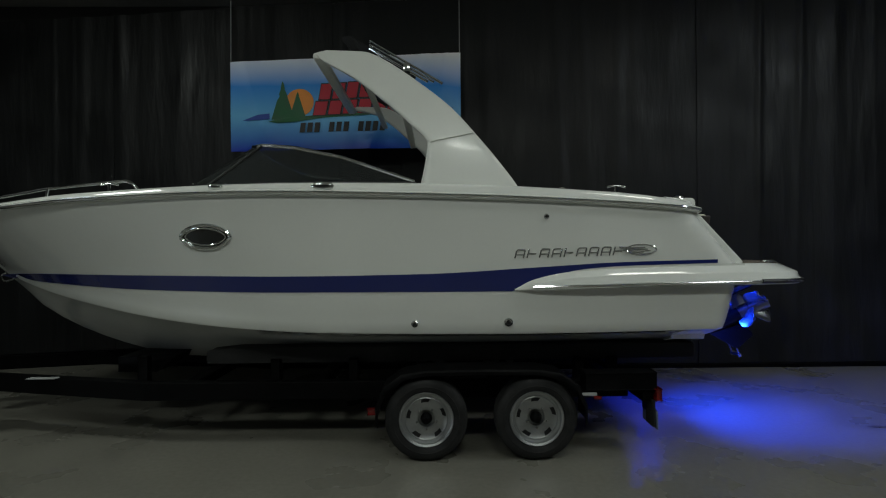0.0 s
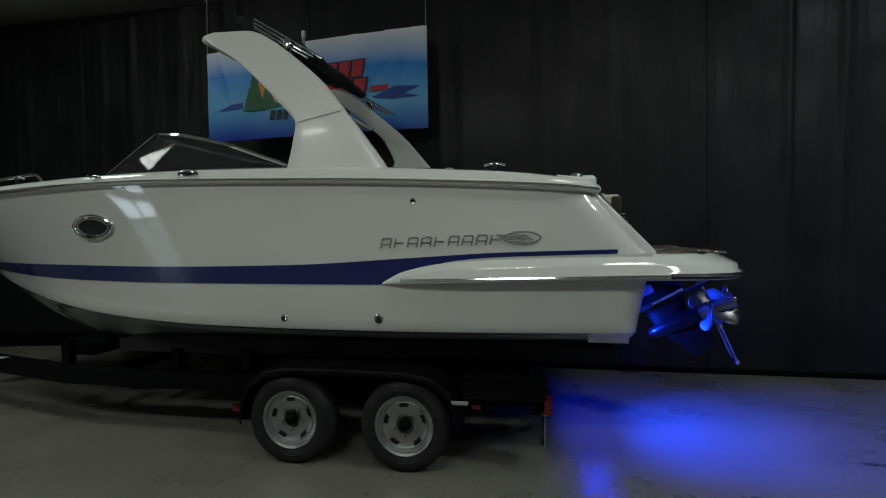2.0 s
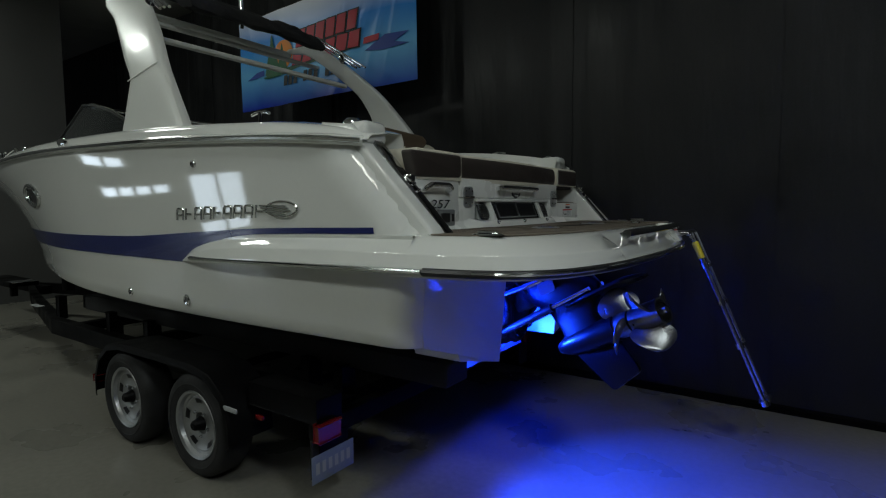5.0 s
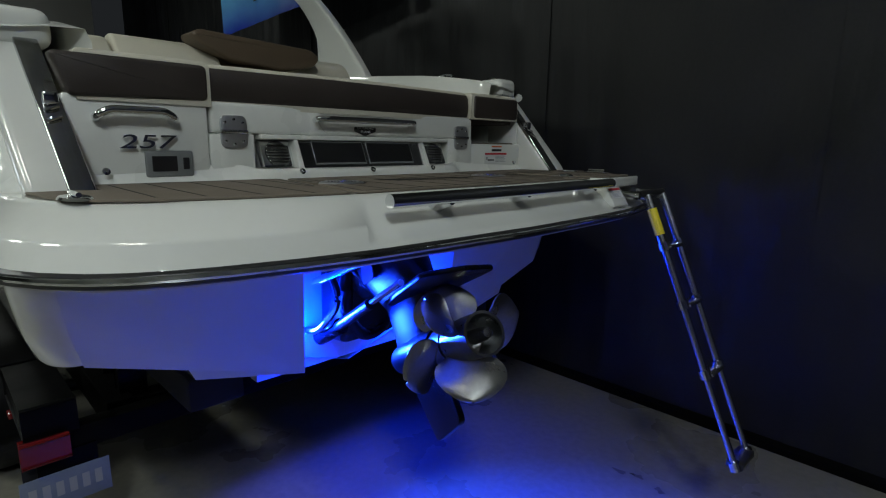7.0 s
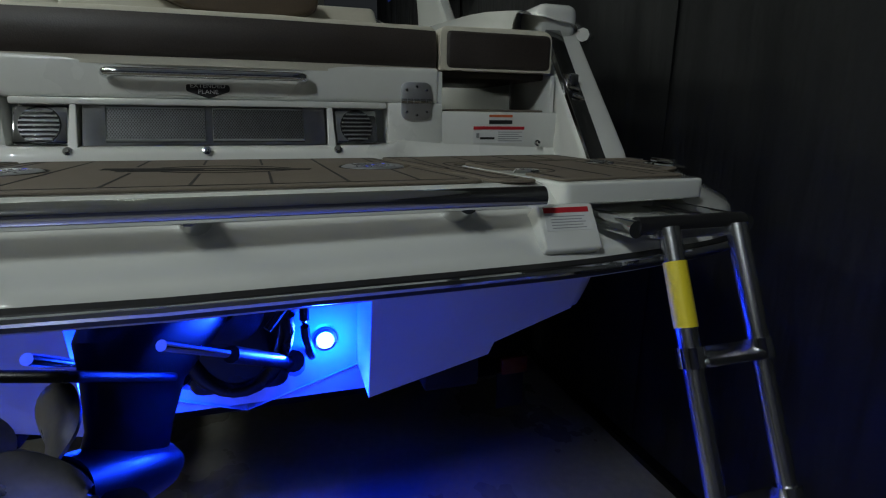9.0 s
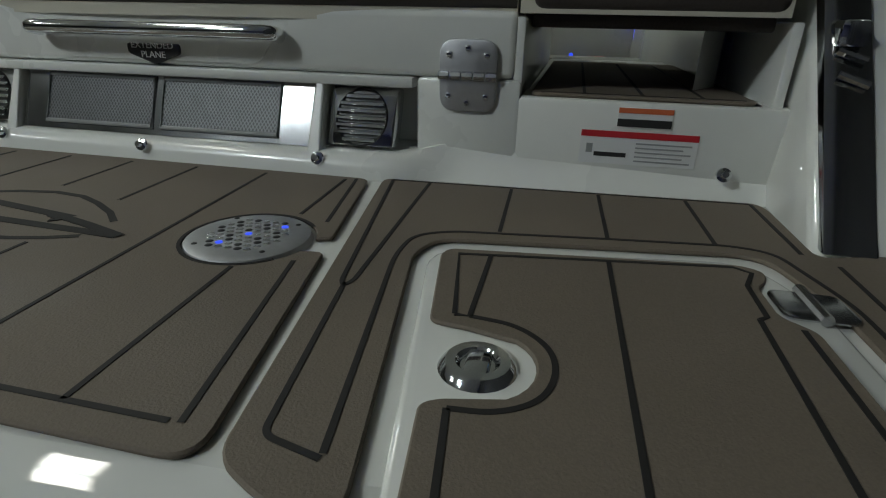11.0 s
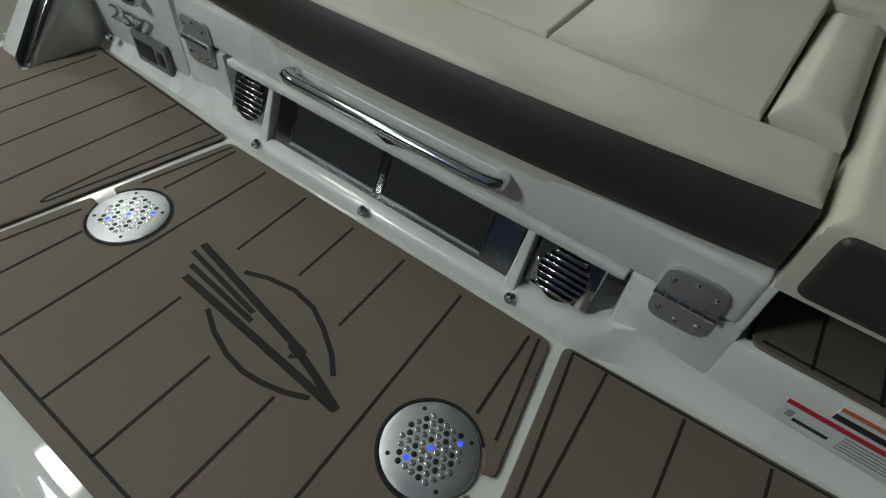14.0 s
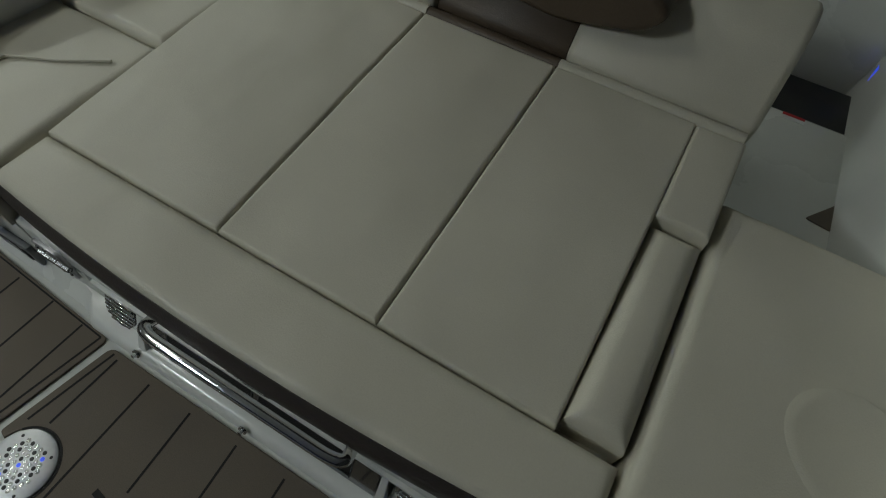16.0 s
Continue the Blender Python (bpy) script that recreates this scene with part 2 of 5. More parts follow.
def grid(rows, bm=None, closed=False, caps=False):
    """A sheet through rows of points."""
    own = bmesh.new()
    vs = [[own.verts.new(p) for p in r] for r in rows]
    for a, b in zip(vs, vs[1:]):
        k = len(a)
        for i in range(k if closed else k - 1):
            q = list(dict.fromkeys((a[i], a[(i + 1) % k], b[(i + 1) % k], b[i])))
            own.faces.new(q)
    if caps:
        own.faces.new(vs[0])
        own.faces.new(vs[-1][::-1])
    bmesh.ops.remove_doubles(own, verts=own.verts, dist=1e-5)
    return join(bm, own)


def curve(x, xs, ys):
    """A smooth value at x through the given knots."""
    if x <= xs[0]:
        return ys[0]
    if x >= xs[-1]:
        return ys[-1]
    i = max(k for k in range(len(xs) - 1) if xs[k] <= x)
    h = xs[i + 1] - xs[i]
    t = (x - xs[i]) / h

    def slope(k):
        if k == 0 or k == len(xs) - 1:
            k0, k1 = max(k - 1, 0), min(k + 1, len(xs) - 1)
            return (ys[k1] - ys[k0]) / (xs[k1] - xs[k0])
        a, b = (ys[k] - ys[k - 1]) / (xs[k] - xs[k - 1]), (ys[k + 1] - ys[k]) / (xs[k + 1] - xs[k])
        return 0 if a * b <= 0 else 2 * a * b / (a + b)

    m0, m1 = slope(i) * h, slope(i + 1) * h
    return (2 * t ** 3 - 3 * t * t + 1) * ys[i] + (t ** 3 - 2 * t * t + t) * m0 + (-2 * t ** 3 + 3 * t * t) * ys[i + 1] + (t ** 3 - t * t) * m1


def lettering(name, words, size, m, mat, parent, depth=0.002, label="", align="CENTER", shear=0.0, offset=0.0, width=1.0):
    """Raised letters in the built-in font as a mesh."""
    cu = bpy.data.curves.new("tmp", "FONT")
    cu.body, cu.size, cu.extrude, cu.align_x, cu.align_y, cu.shear, cu.offset = words, size, depth, align, "CENTER", shear, offset
    tmp = bpy.data.objects.new("tmp", cu)
    scene.collection.objects.link(tmp)
    dg = bpy.context.evaluated_depsgraph_get()
    me = bpy.data.meshes.new_from_object(tmp.evaluated_get(dg))
    bpy.data.objects.remove(tmp)
    bpy.data.curves.remove(cu)
    me.transform(Matrix.Diagonal((width, 1, 1, 1)))
    me.materials.clear()
    me.materials.append(M[mat])
    ob = new(name, me)
    ob.matrix_basis = m
    ob.parent = parent
    if label:
        ob["label"] = label
    return ob


def facing(origin, right, up):
    """A pose whose x runs along right and y along up."""
    r, u = Vector(right).normalized(), Vector(up).normalized()
    n = r.cross(u).normalized()
    u = n.cross(r)
    return Matrix(((r.x, u.x, n.x, origin[0]), (r.y, u.y, n.y, origin[1]), (r.z, u.z, n.z, origin[2]), (0, 0, 0, 1)))


# ---- the room ----
floor_bm = box((-16, -14, -0.2), (12, 6, 0))
tagged(part("floor", floor_bm, "floor", smooth=False), "worn sealed grey concrete floor, dimly lit", "floor", kind="structure")
tagged(part("ceiling", box((-16, -14, 5.6), (12, 6, 5.8)), "ceiling", smooth=False), "pale painted ceiling above the curtains", "ceiling", kind="structure")
tagged(part("wall_north", box((-16, 3.4, 0), (12, 3.6, 5.6)), "wallpaint", smooth=False), "dim painted wall behind black curtains", "wall", kind="structure")
tagged(part("wall_east", box((12, -14, 0), (12.2, 6, 5.6)), "wallpaint", smooth=False), "dim painted showroom wall", "wall", kind="structure")


def curtain_y(x):
    return curve(x, [-12, -8, -4, -1, 6], [2.7, 2.45, 1.95, 1.76, 1.74])


CURTAIN_SEAMS = [-11.6, -10.0, -8.4, -6.8, -5.2, -3.6, -1.95, -0.34, 1.31, 2.86, 4.5, 6.1]
for k, (x0, x1) in enumerate(zip(CURTAIN_SEAMS, CURTAIN_SEAMS[1:])):
    rng = random.Random(40 + k)
    folds = [(rng.uniform(0.05, 0.95), rng.uniform(0.02, 0.09), rng.uniform(0.008, 0.035), rng.uniform(-0.10, 0.10)) for _ in range(3)]
    rows = []
    nx, nz = 56, 26
    for j in range(nz + 1):
        v = j / nz
        row = []
        for i in range(nx + 1):
            u = i / nx
            x = x0 + (x1 - x0) * u - 0.01 + 0.02 * u
            y = curtain_y(x) + (0.012 if k % 2 else 0)
            for c, w, d, lean in folds:
                cc = c + lean * (1 - v)
                y -= d * math.exp(-((u - cc) / w) ** 2) * (0.25 + 0.75 * v)
            y += 0.01 * noise.noise((x * 2.2, k * 3.0, v * 3)) + 0.004 * noise.noise((x * 8, k * 5.0, v * 9))
            row.append((x, y, 0.02 + 4.95 * v))
        rows.append(row)
    bm = grid(rows)
    ret = bmesh.ops.solidify(bm, geom=bm.faces[:], thickness=0.004)
    cur = part("curtain", bm, "curtain")
    tagged(cur, "black vinyl curtain panel hanging in soft folds", "curtain", group="curtains round the boat")
    cur["kind"] = "structure"
hem = grid([[(x, curtain_y(x) - 0.03, 0.0), (x, curtain_y(x) - 0.05, 0.05), (x, curtain_y(x), 0.06)] for x in np.linspace(-11.6, 6, 60)])
tagged(part("baseboard", hem, "black"), "black base strip under the curtains", "baseboard", kind="structure")

# ---- the boat ----
boat = thing("motor_boat", "white and navy fibreglass bowrider boat on a black trailer", "boat")
boat.location.z = 0.005

# hull lines: stations along x, stern at 0.1, bow at -7.1
KX = [-7.1, -6.85, -6.6, -6.35, -6.03, -5.47, -4.9, -4.6, -4.0, 0.1]
KZ = [1.95, 1.74, 1.51, 1.30, 1.025, 0.755, 0.595, 0.555, 0.545, 0.58]
CX = [-7.1, -6.6, -6.2, -5.5, -4.5, -3.5, -2.0, 0.1]
CY = [0.0, 0.02, 0.24, 0.6, 0.96, 1.12, 1.19, 1.19]
CZX = [-7.1, -6.6, -6.2, -5.2, -3.9, -3.0, -1.6, 0.1]
CZ = [1.96, 1.53, 1.38, 1.17, 1.0, 0.955, 0.945, 0.968]
SX = [-7.1, -6.95, -6.75, -6.3, -5.7, -5.0, -4.0, -3.0, 0.1]
SY = [0.0, 0.30, 0.52, 0.82, 1.06, 1.2, 1.29, 1.32, 1.31]
SZX = [-7.1, -5.7, -5.0, -3.6, -2.1, -0.83, -0.2, 0.1]
SZ = [1.86, 1.925, 1.975, 2.015, 1.985, 1.925, 1.875, 1.85]


def keel_z(x):
    return curve(x, KX, KZ)


def sheer(x):
    return curve(x, SX, SY), curve(x, SZX, SZ)


def aft_tuck(x):
    """How far the deck edge draws in towards the rounded stern quarter."""
    return 0.11 * max(0.0, (x + 0.36) / 0.21) ** 2


def chine(x):
    return curve(x, CX, CY), max(curve(x, CZX, CZ), keel_z(x) + 0.005)


def side_y(x, z):
    """Half breadth of the topsides at height z."""
    yc, zc = chine(x)
    ys, zs = sheer(x)
    f = min(max((z - zc) / max(zs - zc, 1e-3), 0), 1)
    p = curve(x, [-6.5, -4.5, -3.2, -1.5, 0], [1.2, 1.2, 0.85, 0.6, 0.5])
    return yc + (ys - yc) * f ** p


def stern_x(z):
    """Where the topsides end aft at height z."""
    if z <= 1.48:
        return 0.08 + 0.07 * max(0, min(1, (z - 0.97) / 0.4))
    return 0.135 - (z - 1.48) * 0.86


# platform edge profile, shared by the wings: height and inset
PROFILE = [(1.305, 0.06), (1.31, 0.012), (1.335, 0.0), (1.352, 0.004), (1.366, 0.018), (1.398, 0.024), (1.408, 0.034), (1.455, 0.125), (1.465, 0.142), (1.47, 0.165)]
SIDE_INSET = 0.55


stations = [-7.1, -7.05, -6.95, -6.85, -6.7, -6.5] + list(np.arange(-6.3, -0.5, 0.2)) + [-0.4, -0.32, -0.29, -0.26, -0.23, -0.21, -0.19, -0.16, -0.13, -0.10, -0.07, -0.04, -0.01, 0.02, 0.05, 0.07, 0.085, 0.1, 0.115, 0.13, 0.14, 0.148, 0.16]


def half_section(x):
    yc, zc = chine(x)
    zk = keel_z(x)
    pts = []
    for f, lift in ((0, 0), (0.32, 0), (0.36, 0.012), (0.66, 0.006), (0.70, 0.02), (0.97, 0.012)):
        pts.append((f * yc, zk + (zc - zk) * f + lift * min(1, yc)))
    pts.append((yc, zc - 0.012))
    pts.append((yc + 0.012 * min(1, yc * 3), zc + 0.004))
    zs = sheer(x)[1]
    for k in range(1, 15):
        z = zc + 0.004 + (zs - zc - 0.004) * k / 14
        pts.append((side_y(x, z), z))
    return pts


for side, word in ((-1, "port"), (1, "starboard")):
    rows = []
    for x in stations:
        row = []
        for y, z in half_section(x):
            end = stern_x(z)
            xx = min(x, end)
            reach, tuck = (0.20, 0.12) if z > 1.40 else (0.14, 0.10)
            d = max(0.0, 1 - (end - xx) / reach)
            row.append((xx, side * (y - tuck * (1 - math.sqrt(max(0.0, 1 - d * d))) * min(1, max(0, (y - 0.9) / 0.25))), z))
        rows.append(row)
    hull_bm = grid(rows)
    # the bottom is cut away under the drive recess
    bmesh.ops.delete(hull_bm, geom=[f for f in hull_bm.faces if f.calc_center_median().x > -0.2 and abs(f.calc_center_median().y) < 0.41 and f.calc_center_median().z < 0.9], context="FACES")
    hull = part("hull", hull_bm, "gel", boat, "glossy white hull side and bottom")
    # navy band with a narrow tail towards the stern
    rows = []
    for x in np.linspace(-6.42, -0.05, 70):
        top = curve(x, [-6.42, -5.6, -4.4, -3.36, -2.3, -1.4, -0.8, -0.05], [1.38, 1.405, 1.40, 1.392, 1.405, 1.452, 1.485, 1.502])
        low = curve(x, [-6.42, -5.6, -4.4, -3.36, -1.62, -1.45, -1.1, -0.8, -0.05], [1.365, 1.325, 1.28, 1.267, 1.268, 1.33, 1.43, 1.455, 1.475])
        rows.append([(x, side * (side_y(x, z) + 0.0035), z) for z in np.linspace(low, top, 5)])
    part("hull_stripe", grid(rows), "blue", boat, "navy blue gelcoat stripe")
    # rub rail along the sheer
    pts = []
    for x in np.linspace(-7.08, -0.16, 70):
        y, z = sheer(x)
        pts.append((x, side * (y + 0.012 - aft_tuck(x)), z + 0.012))
    rail = part("rub_rail", tube(pts, 0.024, 8), "gel", boat, "white rub rail")
    part("rail_insert", tube([(x, y + side * 0.02, z) for x, y, z in pts], 0.0135, 8), "chrome", rail, "polished steel insert")
    # deck edge above the rail, curving in to the coaming top
    rows = []
    for x in list(np.arange(-7.0, -0.3, 0.2)) + [-0.3, -0.22, -0.15]:
        y, z = sheer(x)
        y -= aft_tuck(x)
        h = curve(x, [-7.0, -5.5, -4.0, -2.0, -0.8, -0.25, -0.15], [0.03, 0.07, 0.085, 0.11, 0.10, 0.07, 0.05])
        inner = curve(x, [-7.0, -6.0, -5.0, -3.6, -2.0, -0.15], [0.05, 0.45, 0.8, 0.98, 1.0, 1.03])
        inner = min(inner, y * 0.8)
        rows.append([(x, side * yy, zz) for yy, zz in ((y, z + 0.02), (y - 0.012, z + h * 0.7), (y - 0.035, z + h * 0.93), (y - 0.07, z + h), (y - 0.14, z + h + 0.012),
                                                      (inner, z + h + 0.018), (inner - 0.015, z + h - 0.02), (inner - 0.02, 1.3 if x > -5.6 else z + h - 0.05))])
    part("side_deck", grid(rows), "gel", boat, "white moulded side deck and coaming")
    # slanting quarter that closes the topsides aft
    out = rounded([(-0.42, 1.40), (0.17, 1.40), (0.205, 1.472), (0.185, 1.50), (-0.185, 1.885), (-0.22, 1.965), (-0.42, 1.99)], [0, 0, 0.01, 0.02, 0.05, 0.05, 0])
    q_bm = prism(out, "y", side * 1.045, side * 1.20, 0.02, 3)
    strip = rounded([(0.15, 1.474), (0.212, 1.474), (-0.172, 1.90), (-0.23, 1.90)], 0.006, 3)
    t_bm = prism(strip, "y", side * 1.052, side * 1.112, 0.004)
    for leaning in (q_bm, t_bm):
        for v in leaning.verts:
            v.co.y += side * 0.065 * max(0.0, v.co.z - 1.47)
    q = part("quarter_panel", q_bm, "gel", boat, "white slanting quarter moulding")
    part("quarter_cap", box((-0.34, side * 1.125 - 0.075, 1.87), (-0.165, side * 1.125 + 0.085, 1.985), 0.035, 4), "gel", q)
    trim = part("quarter_trim", t_bm, "trim", q, "mirror-polished steel quarter trim")
    catch = part("trim_catch", box((-0.03, side * 1.095 - 0.018, 1.70), (0.022, side * 1.095 + 0.018, 1.735), 0.006), "chrome", q, "small chrome catch")
    part("catch_pin", tube([(0.046, side * 1.08, 1.668), (0.054, side * 1.115, 1.655)], 0.006, 8), "chrome", catch)
    part("catch_pin", tube([(0.020, side * 1.08, 1.696), (0.028, side * 1.115, 1.684)], 0.006, 8), "chrome", catch)
    # cleats and fittings
    for cx in (-0.818, -4.72):
        y, z = sheer(cx)
        h = 0.105 if cx > -2 else 0.09
        cl = tube(bend([(cx - 0.07, side * (y - 0.05), z + h + 0.03), (cx - 0.03, side * (y - 0.05), z + h + 0.04), (cx + 0.03, side * (y - 0.05), z + h + 0.04), (cx + 0.07, side * (y - 0.05), z + h + 0.03)], 0.02), 0.008)
        cl = tube([(cx, side * (y - 0.05), z + h - 0.02), (cx, side * (y - 0.05), z + h + 0.04)], 0.012, bm=cl)
        part("cleat", cl, "chrome", boat, "polished steel cleat")
    y, z = sheer(-0.25)
    part("stern_light", lathe([(0, 0.03), (0.03, 0.028), (0.045, 0.015), (0.05, 0)], 20, m=pose(-0.29, side * 1.15, 1.975)), "chrome", boat, "chrome deck fitting")
    for cx, w in ((-3.05, 0.085), (-3.86, 0.055)):
        y, z = sheer(cx)
        bmv = lathe([(0, 0.012), (w * 0.5, 0.011), (w * 0.8, 0.008), (w, 0)], 24, m=Matrix.Translation((cx, side * (y - 0.002), z + 0.065)) @ pose(0, 0, 0, 90 * -side, 0, 0) @ Matrix.Diagonal((1, 0.38, 1, 1)))
        part("vent_cover" if w > 0.07 else "side_light", bmv, "chrome", boat, "oval chrome fitting")
    # bolts and through-hull fittings
    for name, bx, bz, r in (("snap_bolt", -1.363, 1.836, 0.022), ("through_hull", -2.369, 1.017, 0.026), ("through_hull", -1.644, 1.027, 0.033)):
        by = side_y(bx, bz)
        fit_ob = part(name, lathe([(0, -0.004), (r * 0.45, -0.004), (r * 0.5, 0.01), (r * 0.8, 0.012), (r, 0.006), (r, -0.004)], 20, m=pose(bx, side * by, bz, 90 * -side, 0, 0)), "chrome", boat, "round chrome hull fitting")
        part("bore", lathe([(0, 0.003), (r * 0.5, 0.003), (r * 0.5, -0.003), (0, -0.003)], 14, m=pose(bx, side * (by + 0.002), bz, 90 * -side, 0, 0)), "blackplastic", fit_ob)
    # porthole
    pc = (-3.968, 1.70)
    eye = [(0.195 * math.cos(a), 0.088 * math.copysign(abs(math.sin(a)) ** 1.25, math.sin(a))) for a in np.linspace(0, 2 * math.pi, 40, endpoint=False)]
    loop = [(pc[0] + ex, side * (side_y(pc[0] + ex, pc[1] + ez) + 0.006), pc[1] + ez) for ex, ez in eye]
    ring = part("porthole", tube(loop, 0.016, 8, closed=True), "chrome", boat, "eye-shaped chrome porthole frame")
    bm = bmesh.new()
    vs = [bm.verts.new((pc[0] + ex * 0.93, side * (side_y(pc[0] + ex, pc[1] + ez) + 0.006), pc[1] + ez * 0.9)) for ex, ez in eye]
    c = bm.verts.new((pc[0], side * (side_y(*pc) + 0.007), pc[1]))
    for i in range(len(vs)):
        bm.faces.new((vs[i], vs[(i + 1) % len(vs)], c))
    part("pane", bm, "glass", ring, "dark tinted glass")
    part("inner_ring", tube([(pc[0] + ex * 0.83, side * (side_y(pc[0] + ex, pc[1] + ez) + 0.009), pc[1] + ez * 0.74) for ex, ez in eye], 0.007, 6, closed=True), "chrome", ring)
    # hull name plate: raised chrome letters and the swoosh badge
    for k in range(9):
        x = -1.60 + k * 0.0935
        z = 1.520 + k * 0.0023

        def on_hull(dx, dz):
            return (x + dx + dz * 0.24, side * (side_y(x + dx, z + dz) + 0.003), z + dz)

        if k in (1, 4, 8):
            shape = tube([on_hull(0, 0), on_hull(0, 0.066)], 0.0062, 6)
            shape = tube([on_hull(0, 0.033), on_hull(0.06, 0.033)], 0.0062, 6, bm=shape)
        else:
            shape = tube(bend([on_hull(0, 0), on_hull(0, 0.066), on_hull(0.064, 0.066), on_hull(0.064, 0)], 0.014, 4), 0.0062, 6)
            shape = tube([on_hull(0.004, 0.028), on_hull(0.06, 0.028)], 0.0055, 6, bm=shape)
        part("badge_shape", shape, "chrome", boat, "slanted chrome shape")
    bx, bz = -0.64, 1.583
    badge = tube([(bx + 0.115 * math.cos(a), side * (side_y(bx, bz) + 0.006), bz + 0.038 * math.sin(a)) for a in np.linspace(0, 2 * math.pi, 30, endpoint=False)], 0.005, 6, closed=True)
    for dz, l0, l1 in ((0.018, -0.17, 0.03), (0.006, -0.16, 0.05), (-0.006, -0.14, 0.07), (-0.016, -0.12, 0.02)):
        badge = tube([(bx + l0, side * (side_y(bx, bz) + 0.006), bz + dz), (bx + l1, side * (side_y(bx, bz) + 0.006), bz + dz - 0.004)], 0.005, 6, bm=badge)
    part("hull_badge", badge, "chrome", boat, "oval chrome badge with stripes")
    # wing of the platform running forward on the topsides
    rows = []
    for x in np.linspace(-1.60, 0.16, 44):
        rise = curve(x, [-1.60, -1.45, -1.15, -0.8, 0.16], [0.08, 0.52, 0.86, 0.96, 1.0])
        low = curve(x, [-1.60, -1.4, 0.1, 0.16], [1.272, 1.278, 1.305, 1.305])
        d = curve(x, [-1.60, -1.4, -0.9, 0.0, 0.16], [0.1, 0.55, 0.9, 1.0, 1.0])
        row = []
        for z, inset in PROFILE:
            zz = low + (z - 1.305) * rise
            yb = side_y(min(x, 0.0), zz)
            yw = 1.345 - SIDE_INSET * inset
            row.append((x, side * (yb + max(yw - yb, 0.003) * d), zz))
        row.append((x, side * (side_y(min(x, 0.0), low + 0.165 * rise) - 0.03), low + 0.168 * rise))
        rows.append(row)
    part("platform_wing", grid(rows), "gel", boat, "white moulded wing along the hull")
    part("wing_strip", tube([(x, side * (1.349 - curve(x, [-1.5, -1.0, 0.0, 0.16], [0.052, 0.022, 0.0, 0.0])), curve(x, [-1.5, 0.16], [1.300, 1.335])) for x in np.linspace(-1.46, 0.25, 20)], 0.011, 8), "chrome", boat, "polished steel strip")

# transom with the recess for the drive
def bottom_z(y):
    return 0.59 + 0.318 * abs(y)


for side in (-1, 1):
    out = [(side * 0.39, bottom_z(0.39)), (side * 0.80, bottom_z(0.8) - 0.03), (side * 0.82, bottom_z(0.82) + 0.005), (side * 1.106, 0.95), (side * 1.132, 1.05), (side * 1.152, 1.17), (side * 1.172, 1.33), (side * 0.41, 1.33)]
    bm = prism(out, "x", -0.2, 0.09)
    for v in bm.verts:
        if v.co.x > 0:
            v.co.x = 0.081 + 0.07 * (v.co.z - 0.97) / 0.4 if v.co.z > 0.97 else 0.081
    part("transom", bm, "gel", boat, "white transom panel", smooth=False)
part("drive_recess", box((-0.26, -0.46, 0.60), (-0.2, 0.46, 1.34)), "gel", boat, "white drive recess panel", smooth=False)
part("recess_roof", box((-0.2, -0.42, 1.31), (0.1, 0.42, 1.335)), "gel", boat, smooth=False)
for side in (-1, 1):
    lampring = part("underwater_light", lathe([(0.0, 0.012), (0.03, 0.012), (0.032, 0.016), (0.042, 0.012), (0.045, 0)], 24, m=pose(-0.2, side * 0.28, 0.815, 0, 90, 0)), "steel", boat, "round blue underwater light")
    part("lens", lathe([(0, 0.019), (0.022, 0.018), (0.028, 0.0135)], 20, m=pose(-0.2, side * 0.28, 0.815, 0, 90, 0)), "led", lampring, "glowing blue lens")
    d = bpy.data.lights.new("underwater_light_beam", "SPOT")
    d.energy, d.color, d.spot_size, d.spot_blend, d.shadow_soft_size = LED_WATTS, LED_BLUE, radians(118), 0.9, 0.03
    new("underwater_light_beam", d).matrix_world = look((-0.165, side * 0.28, 0.815), (2.5, side * 0.25 - 0.8, 0.0))
    d = bpy.data.lights.new("underwater_light_glow", "POINT")
    d.energy, d.color, d.shadow_soft_size = LED_WATTS * 0.06, (0.0, 0.014, 1.0), 0.03
    new("underwater_light_glow", d).matrix_world = pose(-0.12, side * 0.28, 0.815)

# swim platform
def plat_x(y, inset):
    a = abs(y)
    x = curve(a, [0, 0.6, 0.95, 1.12, 1.24, 1.31, 1.345], [0.86, 0.835, 0.775, 0.71, 0.60, 0.45, 0.25])
    return x - inset


ys = [-1.345, -1.33, -1.31, -1.28, -1.24, -1.18, -1.12, -1.04, -0.95, -0.8, -0.62, -0.6, -0.58, -0.4, -0.2, 0, 0.2, 0.4, 0.6, 0.62, 0.64, 0.66, 0.68, 0.702, 0.706, 0.8, 0.95, 1.008, 1.012, 1.04, 1.12, 1.18, 1.24, 1.28, 1.31, 1.33, 1.345]


def ring_row(z, inset, deep=0.0):
    row = []
    for y in ys:
        x = plat_x(y, inset)
        if deep and -0.61 < y < 0.63:
            x = min(x, deep)
        if deep and 0.65 < y < 0.704:
            x = min(x, deep - 0.02)
        if deep and 0.704 < y < 1.01:
            x = min(x, 0.60)
        row.append((x, y * (1 - SIDE_INSET * inset / 1.345), z))
    return [(0.10, row[0][1], z)] + row + [(0.10, row[-1][1], z)]


